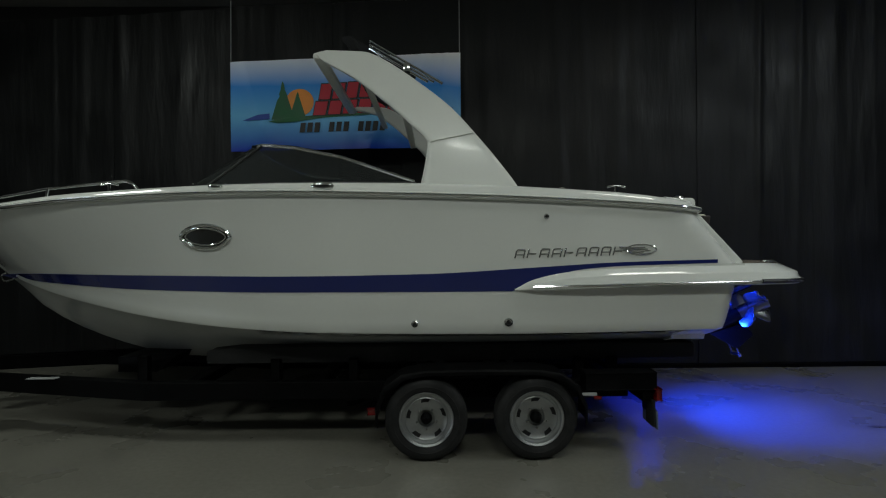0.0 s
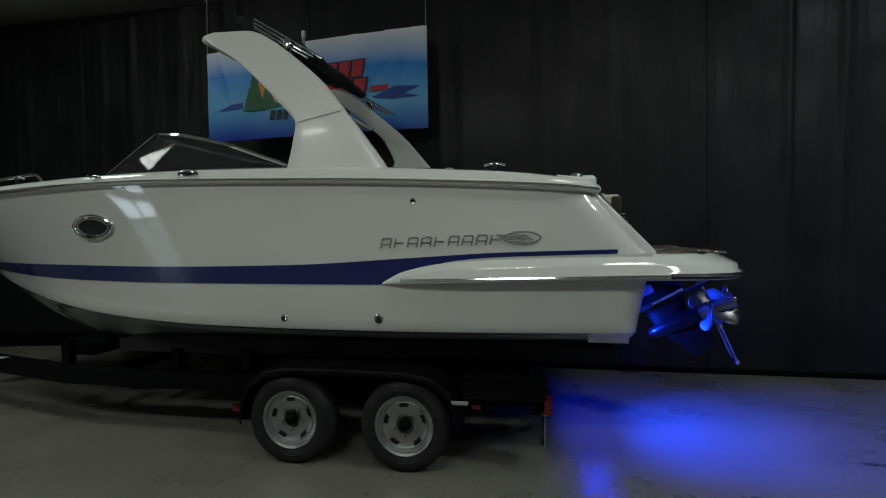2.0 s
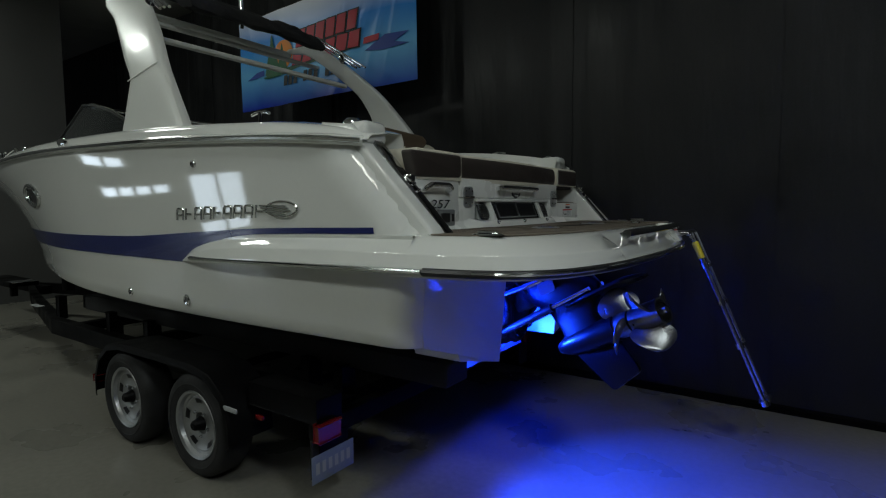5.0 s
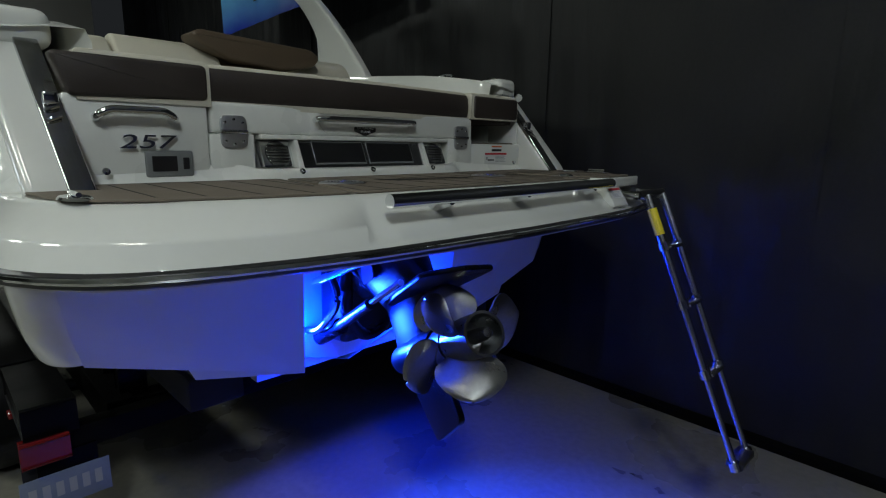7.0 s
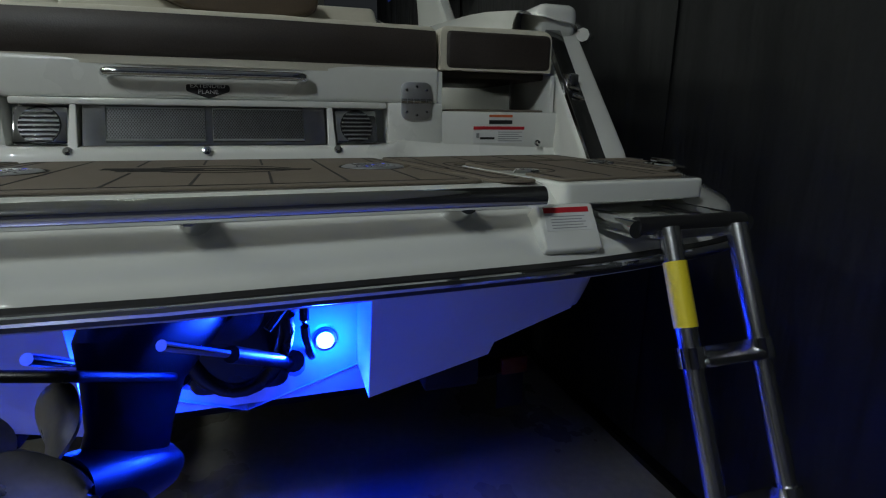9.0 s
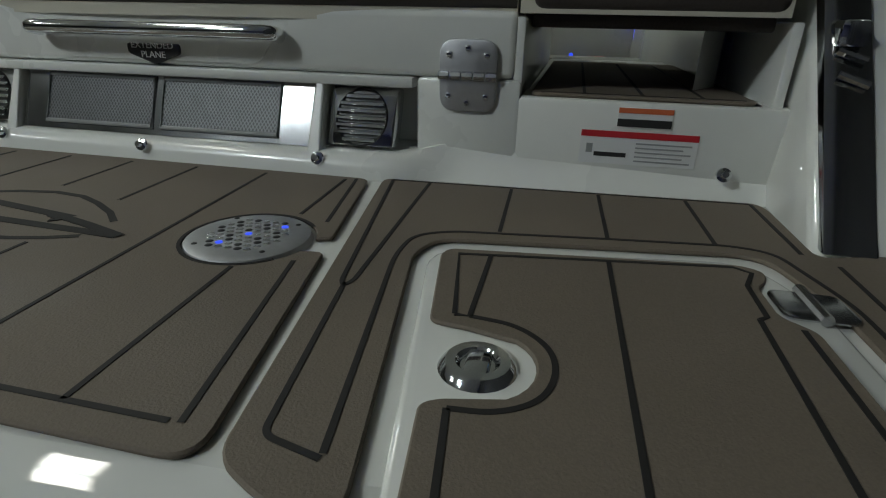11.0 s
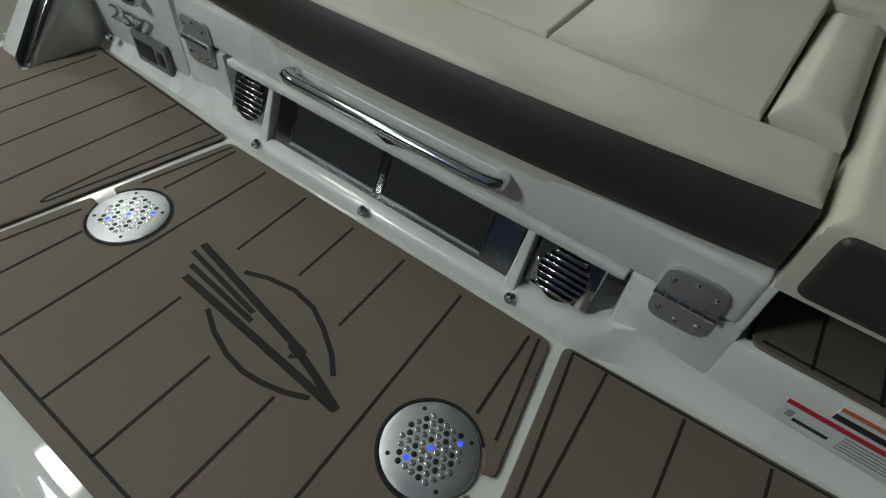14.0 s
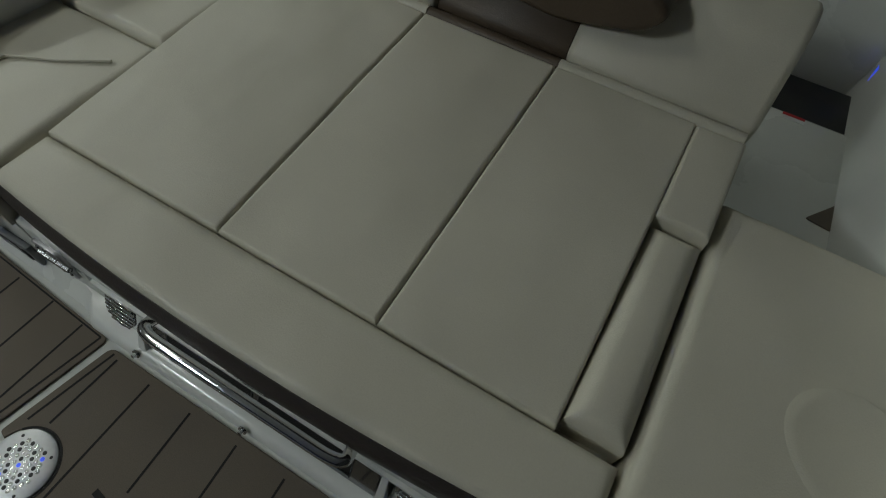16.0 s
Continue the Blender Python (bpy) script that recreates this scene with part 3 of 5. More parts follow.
rows = [ring_row(z, inset, 0 if z < 1.37 else 0.80 - (z - 1.37) * 0.7) for z, inset in PROFILE]
bm = grid(rows)
own = bmesh.new()
for r, flip in ((rows[0], True), (rows[-1], False)):
    vs = [own.verts.new(p) for p in r] + [own.verts.new((-0.06, r[-1][1], r[-1][2])), own.verts.new((-0.06, r[0][1], r[0][2]))]
    own.faces.new(vs)
platform = part("swim_platform", join(bm, own), "gel", boat, "white moulded swim platform")
pts = [(plat_x(y, 0) + 0.004, y, 1.335) for y in ys]
strip = part("platform_rub_rail", tube(pts, 0.017, 8), "blackplastic", platform, "black rub rail")
part("rail_insert", tube([(x + 0.012, y * 1.004, z + 0.002) for x, y, z in pts], 0.008, 8), "chrome", strip, "polished steel insert")

def tilt(ob):
    """Leans a part of the vent back, its foot further out than its head."""
    for o in (ob, *ob.children_recursive):
        for v in o.data.vertices:
            v.co.x += 0.072 + (1.61 - v.co.z) * 0.42


# transom face above the platform, with the trunk lid, cavity and sill
Z0 = 1.47
sill_mid = [(-0.12, 1.509), (0.015, 1.511), (0.034, 1.509), (0.046, 1.502), (0.053, 1.490), (0.056, 1.462)]
sill_end = [(-0.03, 1.532), (-0.0125, 1.527), (-0.008, 1.512), (0.001, 1.497), (0.016, 1.482), (0.034, 1.462)]
rows = []
for y in np.linspace(-1.06, 1.06, 54):
    f = min(1.0, max(0.0, (abs(y + 0.015) - 0.485) / 0.07))
    f = f * f * (3 - 2 * f)
    bow = -0.012 * max(0.0, abs(y) - 0.5) / 0.5
    rows.append([(a[0] + (b[0] - a[0]) * f + bow, y, a[1] + (b[1] - a[1]) * f) for a, b in zip(sill_mid, sill_end)])
part("sill", grid(rows), "liner", boat, "white moulded sill")
face_parts = (("lower_panel", (-0.12, -1.068, 1.50), (-0.012, -0.662, 1.737)), ("lower_panel", (-0.12, -0.661, 1.50), (-0.012, -0.500, 1.633)), ("lower_panel", (-0.12, 0.485, 1.50), (-0.012, 0.66, 1.635)), ("lower_panel", (-0.12, 0.655, 1.49), (-0.012, 1.066, 1.612)))
for n, lo, hi in face_parts:
    part(n, box(lo, hi, 0.008, 2), "liner", boat, "white gelcoat transom panel")
cavity = part("vent_cavity", box((-0.14, -0.49, 1.50), (-0.10, 0.49, 1.64)), "liner", boat, "white recessed vent cavity", smooth=False)
for y in (-0.34, 0.311):
    out = [(y - 0.012, 1.505), (y + 0.012, 1.505), (y + 0.007, 1.63), (y - 0.007, 1.63)]
    tilt(part("cavity_rib", prism(out, "x", -0.13, -0.078, 0.003), "liner", cavity, smooth=False))
lid = part("trunk_lid", box((-0.16, -0.652, 1.635), (-0.014, 0.648, 1.738), 0.012, 3), "liner", boat, "white gelcoat trunk lid front")
part("lid_lip", box((-0.1, -0.48, 1.616), (-0.006, 0.48, 1.634), 0.005, 2), "liner", lid)

# mesh grille
grille = part("vent_grille", box((-0.100, -0.322, 1.512), (-0.092, 0.296, 1.615)), "trim", boat, "polished steel plate with two mesh grilles", smooth=False)
for y0, y1 in ((-0.268, -0.028), (-0.008, 0.234)):
    bm = bmesh.new()
    n = 34
    for sgn in (-1, 1):
        for k in range(-10, n + 10):
            a, b = y0 + (y1 - y0) * k / n, y0 + (y1 - y0) * k / n + sgn * 0.06
            ya, za, yb, zb = a, 1.528, b, 1.610
            lo_t, hi_t = 0.0, 1.0
            for lim, s2 in ((y0, 1), (y1, -1)):
                da, db = (ya - lim) * s2, (yb - lim) * s2
                if da < 0 and db < 0:
                    lo_t, hi_t = 1, 0
                elif da < 0:
                    lo_t = max(lo_t, da / (da - db))
                elif db < 0:
                    hi_t = min(hi_t, da / (da - db))
            if hi_t - lo_t < 0.05:
                continue
            p, qq = (ya + (yb - ya) * lo_t, za + (zb - za) * lo_t), (ya + (yb - ya) * hi_t, za + (zb - za) * hi_t)
            w = 0.0011
            vs = [bm.verts.new(c) for c in ((-0.0905, p[0] - w, p[1]), (-0.0905, p[0] + w, p[1]), (-0.0905 + 0.001 * sgn, qq[0] + w, qq[1]), (-0.0905 + 0.001 * sgn, qq[0] - w, qq[1]))]
            bm.faces.new(vs)
    part("mesh", bm, "meshsteel", grille, "fine steel mesh", smooth=False)
    part("mesh_backing", box((-0.0925, y0, 1.526), (-0.0918, y1, 1.611)), "blackplastic", grille, smooth=False)
    fr = [(-0.09, y0, 1.526), (-0.09, y1, 1.526), (-0.09, y1, 1.611), (-0.09, y0, 1.611)]
    part("mesh_frame", tube(fr, 0.004, 6, closed=True), "plastic", grille)
# round speakers either side
for side in (-1, 1):
    sy = side * 0.403 - 0.015
    sp = part("speaker", box((-0.14, sy - 0.062, 1.515), (-0.098, sy + 0.062, 1.610), 0.008, 2), "chrome", boat, "chrome framed round speaker with slats")
    part("cone", lathe([(0, 0.0), (0.044, 0.0), (0.046, 0.004), (0.048, 0.0)], 28, m=pose(-0.0965, sy, 1.564, 0, 90, 0)), "blackplastic", sp)
    for k in range(7):
        dz = (k - 3) * 0.0115
        half = math.sqrt(max(0.046 ** 2 - dz * dz, 0.0004))
        part("slat", box((-0.097, sy - half, 1.564 + dz - 0.0028), (-0.089, sy + half, 1.564 + dz + 0.0028), 0.001, 1), "chrome", sp)
    tilt(sp)
tilt(grille)
# long handle on the lid and the short one beside it
def handle(y0, y1, z, parent, label, droop=0.0):
    pts = bend([(-0.02, y0 + 0.015, z - 0.004 - droop), (0.018, y0 + 0.006, z + 0.002 - droop), (0.026, y0 + 0.04, z + 0.003), (0.026, y1 - 0.04, z + 0.003), (0.018, y1 - 0.006, z + 0.002 - droop), (-0.02, y1 - 0.015, z - 0.004 - droop)], 0.02)
    h = part("grab_handle", tube(pts, 0.0125, 12), "chrome", parent, label)
    out = rounded([(y0 + 0.015, z + 0.005), (y1 - 0.015, z + 0.005), (y1 - 0.055, z - 0.052), (y0 + 0.055, z - 0.052)], 0.02)
    part("handle_recess", prism(out, "x", -0.016, -0.0115, 0.0015, 1), "liner", h)
    return h


h = handle(-0.262, 0.252, 1.695, lid, "long chrome grab handle")
badge = part("lid_badge", prism(rounded([(-0.068, 1.673), (0.042, 1.673), (0.042, 1.655), (0.02, 1.648), (-0.013, 1.636), (-0.046, 1.648), (-0.068, 1.655)], 0.006, 3), "x", -0.015, -0.006, 0.002, 1), "blackplastic", lid, "black shield badge")
lettering("badge_lettering", "EXTENDED\nPLANE", 0.016, facing((-0.0052, -0.013, 1.6615), (0, 1, 0), (0, 0, 1)), "paper", badge, 0.0004, width=1.1)
handle(-1.0, -0.765, 1.692, boat, "short chrome grab handle", 0.02)
lettering("model_lettering", "257", 0.06, facing((0.0, -0.862, 1.60), (0, 1, 0), (0, 0, 1)), "chrome", boat, 0.004, "raised chrome model number", shear=0.2, width=1.75)
outlet = part("stereo_remote", box((-0.012, -0.868, 1.492), (0.004, -0.724, 1.575), 0.006), "plastic", boat, "grey stereo remote panel")
part("screen", box((0.003, -0.85, 1.51), (0.006, -0.775, 1.558), 0.001, 1), "blackplastic", outlet, "dark remote screen")
part("button", box((0.003, -0.758, 1.515), (0.008, -0.738, 1.553), 0.002, 1), "blackplastic", outlet)
# lid hinges
for y in (-0.577, 0.573):
    out = rounded([(y - 0.047, 1.584), (y + 0.047, 1.584), (y + 0.047, 1.696), (y - 0.047, 1.696)], 0.026, 6)
    hg = part("lid_hinge", prism(out, "x", -0.016, -0.004, 0.003, 2), "satin", boat, "steel hinge plate with screws")
    for k in range(5):
        part("knuckle", tube([(-0.004, y - 0.048 + k * 0.0195, 1.640), (-0.004, y - 0.048 + k * 0.0195 + 0.017, 1.640)], 0.0075, 8), "steel", hg)
    for dy, dz in ((-0.031, 0.032), (0, 0.042), (0.031, 0.032), (-0.031, -0.032), (0, -0.042), (0.031, -0.032)):
        part("screw", lathe([(0, 0.004), (0.004, 0.003), (0.006, 0)], 10, m=pose(-0.004, y + dy, 1.640 + dz, 0, 90, 0)), "chrome", hg)
# snaps along the sill
for y, z, x in ((-0.348, 1.505, 0.037), (-0.023, 1.505, 0.043), (0.325, 1.505, 0.038), (0.98, 1.518, -0.002), (-0.98, 1.518, -0.002)):
    sn = part("snap_stud", lathe([(0, 0.012), (0.005, 0.012), (0.006, 0.004), (0.011, 0.003), (0.012, 0)], 14, m=pose(x + 0.012, y, z - 0.005, 0, 70, 0)), "chrome", boat, "steel cover snap")
# stickers on the starboard panel
def sticker(name, y0, y1, z0, z1, mat, parent, x=-0.012, label=""):
    return part(name, box((x, y0, z0), (x + 0.0015, y1, z1)), mat, parent, label, smooth=False)


warn = sticker("warning_label", 0.762, 0.94, 1.513, 1.565, "paper", boat, label="white warning sticker with red header")
part("header_bar", box((-0.0105, 0.762, 1.556), (-0.0098, 0.94, 1.566)), "redink", warn, smooth=False)
part("picture_bar", box((-0.0105, 0.785, 1.525), (-0.0098, 0.835, 1.532)), "ink", warn, smooth=False)
part("picture_bar", box((-0.0105, 0.772, 1.530), (-0.0098, 0.782, 1.545)), "greyink", warn, smooth=False)
for k in range(5):
    part("text_bar", box((-0.0105, 0.848, 1.519 + k * 0.007), (-0.0098, 0.932 - 0.012 * (k % 2), 1.5215 + k * 0.007)), "greyink", warn, smooth=False)
warn2 = sticker("caution_label", 0.815, 0.896, 1.573, 1.603, "paper", boat, label="small caution sticker with orange header")
part("header_bar", box((-0.0105, 0.815, 1.595), (-0.0098, 0.896, 1.603)), "orangeink", warn2, smooth=False)
part("text_bar", box((-0.0105, 0.815, 1.574), (-0.0098, 0.896, 1.586)), "ink", warn2, smooth=False)

# ---- upholstery at the stern ----


def cushion(name, x0, x1, y0, y1, z0, z1, mat, parent, label="", puff=0.012, r=0.03, nx=14, ny=14, rise=None):
    """A padded block: rounded edges and a softly swollen top."""
    bm = bmesh.new()
    top = []
    for i in range(nx + 1):
        row = []
        for j in range(ny + 1):
            u, v = i / nx, j / ny
            u, v = (u - 0.13 * math.sin(2 * math.pi * u)), (v - 0.13 * math.sin(2 * math.pi * v))
            x, y = x0 + (x1 - x0) * u, y0 + (y1 - y0) * v
            e = min((x - x0), (x1 - x), (y - y0), (y1 - y))
            drop = r * (1 - math.sqrt(max(0.0, 1 - (1 - min(e / r, 1)) ** 2)))
            z = z1 - drop + puff * math.sin(math.pi * u) * math.sin(math.pi * v) + 0.0022 * noise.noise((x * 7, y * 7, z1 * 3)) + (rise(x) if rise else 0)
            row.append(bm.verts.new((x, y, z)))
        top.append(row)
    for a, b in zip(top, top[1:]):
        for i in range(ny):
            bm.faces.new((a[i], a[i + 1], b[i + 1], b[i]))
    if x1 > -0.02 and abs(y1 - y0) > 1:
        for row in top:
            for v in row:
                v.co.x -= 0.085 * v.co.y ** 2 * max(0.0, (v.co.x + 0.17) / 0.17)
    border = [r2[0] for r2 in top] + top[-1][1:] + [r2[-1] for r2 in top[::-1]][1:] + top[0][::-1][1:-1]
    low = [bm.verts.new((v.co.x, v.co.y, z0)) for v in border]
    n = len(border)
    for i in range(n):
        bm.faces.new((border[i], border[(i + 1) % n], low[(i + 1) % n], low[i]))
    bm.faces.new(low)
    return part(name, bm, mat, parent, label)


def pad_rise(x):
    return max(0.0, -0.18 - x) * 0.066


sunpad = part("sun_pad", box((-0.96, -0.635, 1.70), (-0.06, 0.635, 1.80), 0.01), "cream", boat, "cream vinyl sun pad base")
cushion("pad_panel", -0.1765, -0.006, -0.645, 0.643, 1.72, 1.863, "cream", sunpad, "", 0.003, 0.022, 16, 60)
for y0, y1 in ((-0.645, -0.178), (-0.1755, 0.1855), (0.188, 0.531)):
    cushion("pad_panel", -0.935, -0.178, y0, y1, 1.72, 1.863, "cream", sunpad, "", 0.006, 0.008, 60, 40, pad_rise)
cushion("pad_panel", -0.935, -0.652, 0.53, 0.643, 1.72, 1.862, "cream", sunpad, "", 0.002, 0.011, 30, 14, pad_rise)
cushion("side_bolster", -0.649, -0.198, 0.534, 0.642, 1.72, 1.880, "cream", sunpad, "raised cream side bolster", 0.006, 0.035, 40, 20)
rows = []
for y in np.linspace(-0.645, 0.642, 40):
    back = 0.085 * y * y
    rows.append([(x - back, y, z) for x, z in ((-0.05, 1.736), (-0.012, 1.737), (0.0, 1.745), (0.007, 1.765), (0.008, 1.80), (0.004, 1.832), (-0.006, 1.849), (-0.05, 1.852))])
part("pad_front", grid(rows, closed=True, caps=True), "dark", sunpad, "dark brown vinyl front band")
port_pad = cushion("port_seat_pad", -0.50, -0.006, -1.03, -0.649, 1.72, 1.866, "cream", boat, "cream vinyl side pad", 0.006, 0.022, 40, 30)
part("pad_front", prism(rounded([(-1.05, 1.728), (-0.660, 1.738), (-0.660, 1.85), (-1.09, 1.85)], 0.02), "x", -0.06, 0.004, 0.012, 3), "dark", port_pad, "dark brown vinyl front band")
cushion("port_seat_pad", -1.3, -0.503, -1.03, -0.649, 1.66, 1.878, "cream", boat, "cream vinyl seat pad", 0.008, 0.022, 40, 30)
part("pad_piping", tube([(-0.10, -1.0, 1.872), (-0.16, -0.93, 1.875), (-0.28, -0.90, 1.876), (-0.33, -0.80, 1.875), (-0.40, -0.70, 1.872)], 0.004, 6), "cream", port_pad)
fill = cushion("filler_pad", -0.80, -0.012, 0.650, 1.025, 1.735, 1.866, "cream", boat, "cream filler cushion over the walk-through", 0.008, 0.03, 40, 30)
part("pad_front", prism(rounded([(0.668, 1.74), (1.022, 1.74), (1.022, 1.85), (0.668, 1.85)], 0.02), "x", -0.075, -0.006, 0.012, 3), "dark", fill, "dark brown vinyl front band")
part("pad_base", box((-0.6, 0.665, 1.715), (-0.05, 1.02, 1.735), 0.004), "dark", fill)
cup = lathe([(0.0, -0.004), (0.07, -0.003), (0.085, -0.001), (0.095, -0.001), (0.108, -0.005)], 40, m=pose(-0.38, 0.95, 1.878))
part("cup_ring", cup, "cream", fill, "round stitched ring")
# backrest with brown head bolster
BACK = rounded([(-0.962, 1.922), (-0.995, 1.80), (-1.27, 1.80), (-1.27, 2.06), (-1.19, 2.115), (-1.10, 2.09)], [0.02, 0.01, 0.01, 0.04, 0.04, 0.05])
part("backrest", prism(BACK, "y", -0.66, -0.172, 0.022, 3), "cream", boat, "cream vinyl backrest")
part("backrest", prism([(x, z - 0.02) for x, z in BACK], "y", -1.03, -0.664, 0.022, 3), "cream", boat, "cream vinyl side backrest")
part("backrest", prism(BACK, "y", 0.192, 0.65, 0.022, 3), "cream", boat, "cream vinyl backrest")
part("backrest_centre", prism([(x - 0.02, z - 0.01) for x, z in BACK], "y", -0.170, 0.190, 0.004), "brown", boat, "brown vinyl backrest centre")
bol = rounded([(-0.30, 2.085), (-0.15, 2.02), (0.15, 1.995), (0.34, 2.035), (0.385, 2.09), (0.33, 2.13), (-0.30, 2.155), (-0.34, 2.13)], 0.045)
part("head_bolster", prism(bol, "x", -1.15, -0.965, 0.018, 3), "brown", boat, "brown vinyl head bolster")

for y0, y1, mat in ((-0.64, -0.176, "cream"), (-0.173, 0.187, "brown"), (0.19, 0.635, "cream")):
    part("pad_welt", tube([(-0.950, y0, 1.902), (-0.950, y1, 1.902)], 0.017, 12), mat, sunpad)

# walk-through step and cockpit
part("walkway", box((-0.95, 0.66, 1.44), (-0.02, 1.035, 1.612), 0.01), "liner", boat, "white walk-through step")
for y in (0.652, 1.04):
    part("walkway_side", box((-0.95, y - 0.008, 1.5), (-0.02, y + 0.008, 1.73), 0.004), "liner", boat)
part("inner_step", box((-1.60, 0.60, 1.24), (-0.955, 1.06, 1.585), 0.02, 3), "liner", boat, "white moulded inner step")
# thin brown patch, its colour standing in for the shade of a recess
part("step_pocket", prism(rounded([(-1.165, 0.925), (-1.295, 1.02), (-1.15, 1.03)], 0.012, 3), "z", 1.580, 1.588, 0.002, 1), "eva", boat, "dark triangular recess in the step, put on as a brown patch")
small = part("step_label", box((-1.585, 0.79, 1.585), (-1.555, 0.86, 1.5865)), "paper", boat, "small white sticker with a red bar", smooth=False)
part("label_bar", box((-1.585, 0.79, 1.5866), (-1.572, 0.86, 1.587)), "redink", small, smooth=False)
part("kick_band", box((-1.83, 0.55, 1.40), (-1.60, 1.03, 1.57), 0.01), "blackplastic", boat, "dark kick recess under the console")
part("cockpit_floor", box((-3.6, -1.05, 1.22), (-0.9, 1.05, 1.26)), "liner", boat, "pale cockpit floor", smooth=False)
con = part("helm_console", prism(rounded([(-2.9, 1.26), (-1.95, 1.26), (-1.80, 1.95), (-2.1, 2.12), (-2.7, 2.12)], 0.05), "y", 0.30, 1.0, 0.02), "liner", boat, "white helm console with blue lights")
part("light_strip", box((-1.90, 0.985, 1.64), (-1.80, 1.02, 1.70), 0.006), "ledsmall", con, "blue courtesy light")
for k in range(3):
    part("switch_light", lathe([(0, 0.004), (0.008, 0.003), (0.010, 0)], 10, m=pose(-1.795, 0.72, 1.52 + k * 0.028, 0, 90, 0)), "ledsmall", con)
seat = part("helm_seat", box((-1.75, 0.3, 1.26), (-1.3, 0.55, 1.7), 0.05, 3), "cream", boat, "cream helm seat")

# ---- foam deck pads on the platform ----
DZ = 1.4705


def deck_pad(outl, label="brown foam deck pad with black grooves", z=DZ, h=0.006):
    return part("deck_pad", prism(outl, "z", z, z + h, 0.0018, 1), "eva", boat, label)


def groove(p, pts, w=0.0052, z=DZ + 0.006, closed=False):
    """A scored black line on a pad."""
    pts = [Vector((x, y, 0)) for x, y in pts]
    rows = []
    n = len(pts)
    for i, q in enumerate(pts):
        a = pts[i - 1] if i or closed else q
        b = pts[(i + 1) % n] if i < n - 1 or closed else q
        d = (b - a).normalized()
        s = Vector((-d.y, d.x, 0)) * (w / 2)
        rows.append([(q.x + s.x, q.y + s.y, z - 0.002), (q.x + s.x, q.y + s.y, z + 0.0007), (q.x - s.x, q.y - s.y, z + 0.0007), (q.x - s.x, q.y - s.y, z - 0.002)])
    if closed:
        rows.append(rows[0])
    part("groove", grid(rows), "groove", p, smooth=False)


def smooth_path(pts, r):
    return [(v.x, v.y) for v in bend([(x, y, 0) for x, y in pts], r)]


# main pad between the two light channels
def drain_hole(s):
    """The pad's edge round one drain, joined to the side channel by a short neck."""
    return [(0.347 + 0.080 * math.cos(radians(a)), s * (0.375 + 0.080 * math.sin(radians(a)))) for a in np.linspace(104, 436, 40)]


def channel_y(x):
    return 0.424 + 0.187 * (x - 0.06)


star_edge = [(0.066, channel_y(0.066)), (0.322, channel_y(0.322))] + drain_hole(1) + [(0.364, channel_y(0.364)), (0.675, channel_y(0.675))]
port_edge = [(x, -y) for x, y in star_edge[::-1]]
main = rounded(star_edge + port_edge, [0.02, 0.008] + [0] * 40 + [0.008, 0.03] + [0.03, 0.008] + [0] * 40 + [0.008, 0.02])
pad = deck_pad(main)
for s in (-1, 1):
    groove(pad, [(0.086, s * 0.264 - 0.018), (0.648, s * 0.280)])
for y, x0, x1 in ((-0.157, 0.272, 0.405), (-0.022, 0.242, 0.448), (0.111, 0.275, 0.432)):
    groove(pad, [(0.086, y), (x0, y + 0.010)])
    groove(pad, [(x1, y + 0.026), (0.648, y + 0.034)])
for s in (-1, 1):
    groove(pad, [(0.082, s * 0.389), (0.258, s * 0.397)])
    groove(pad, [(0.075, s * 0.406), (0.276, s * 0.444)])
    groove(pad, [(0.427, s * 0.402), (0.648, s * 0.414)])
    groove(pad, [(0.396, s * 0.459), (0.648, s * 0.509)])
    groove(pad, [(0.347 + 0.0795 * math.cos(radians(a)), s * (0.375 + 0.0795 * math.sin(radians(a)))) for a in np.linspace(130, 410, 40)], 0.0045)
groove(pad, [(0.648, -0.50), (0.648, 0.50)])
# inlaid logo: ring in two arcs, swept stripes and a pointed tip
groove(pad, [(0.299, -0.093), (0.281, -0.05), (0.270, 0.007), (0.276, 0.06), (0.295, 0.104), (0.322, 0.15), (0.350, 0.182)], 0.009)
groove(pad, [(0.392, -0.075), (0.414, -0.03), (0.429, 0.022), (0.433, 0.065), (0.428, 0.104), (0.416, 0.145), (0.400, 0.18)], 0.009)
for a, c, w in (((0.303, -0.205), (0.352, 0.118), 0.014), ((0.326, -0.205), (0.349, -0.009), 0.010), ((0.349, -0.18), (0.362, 0.002), 0.010), ((0.372, -0.165), (0.389, 0.222), 0.014)):
    groove(pad, [a, c], w, DZ + 0.0063)
groove(pad, [(0.352, 0.10), (0.368, 0.16), (0.389, 0.226)], 0.013, DZ + 0.0066)
groove(pad, [(0.352, 0.085), (0.362, 0.115), (0.368, 0.10)], 0.010, DZ + 0.0068)
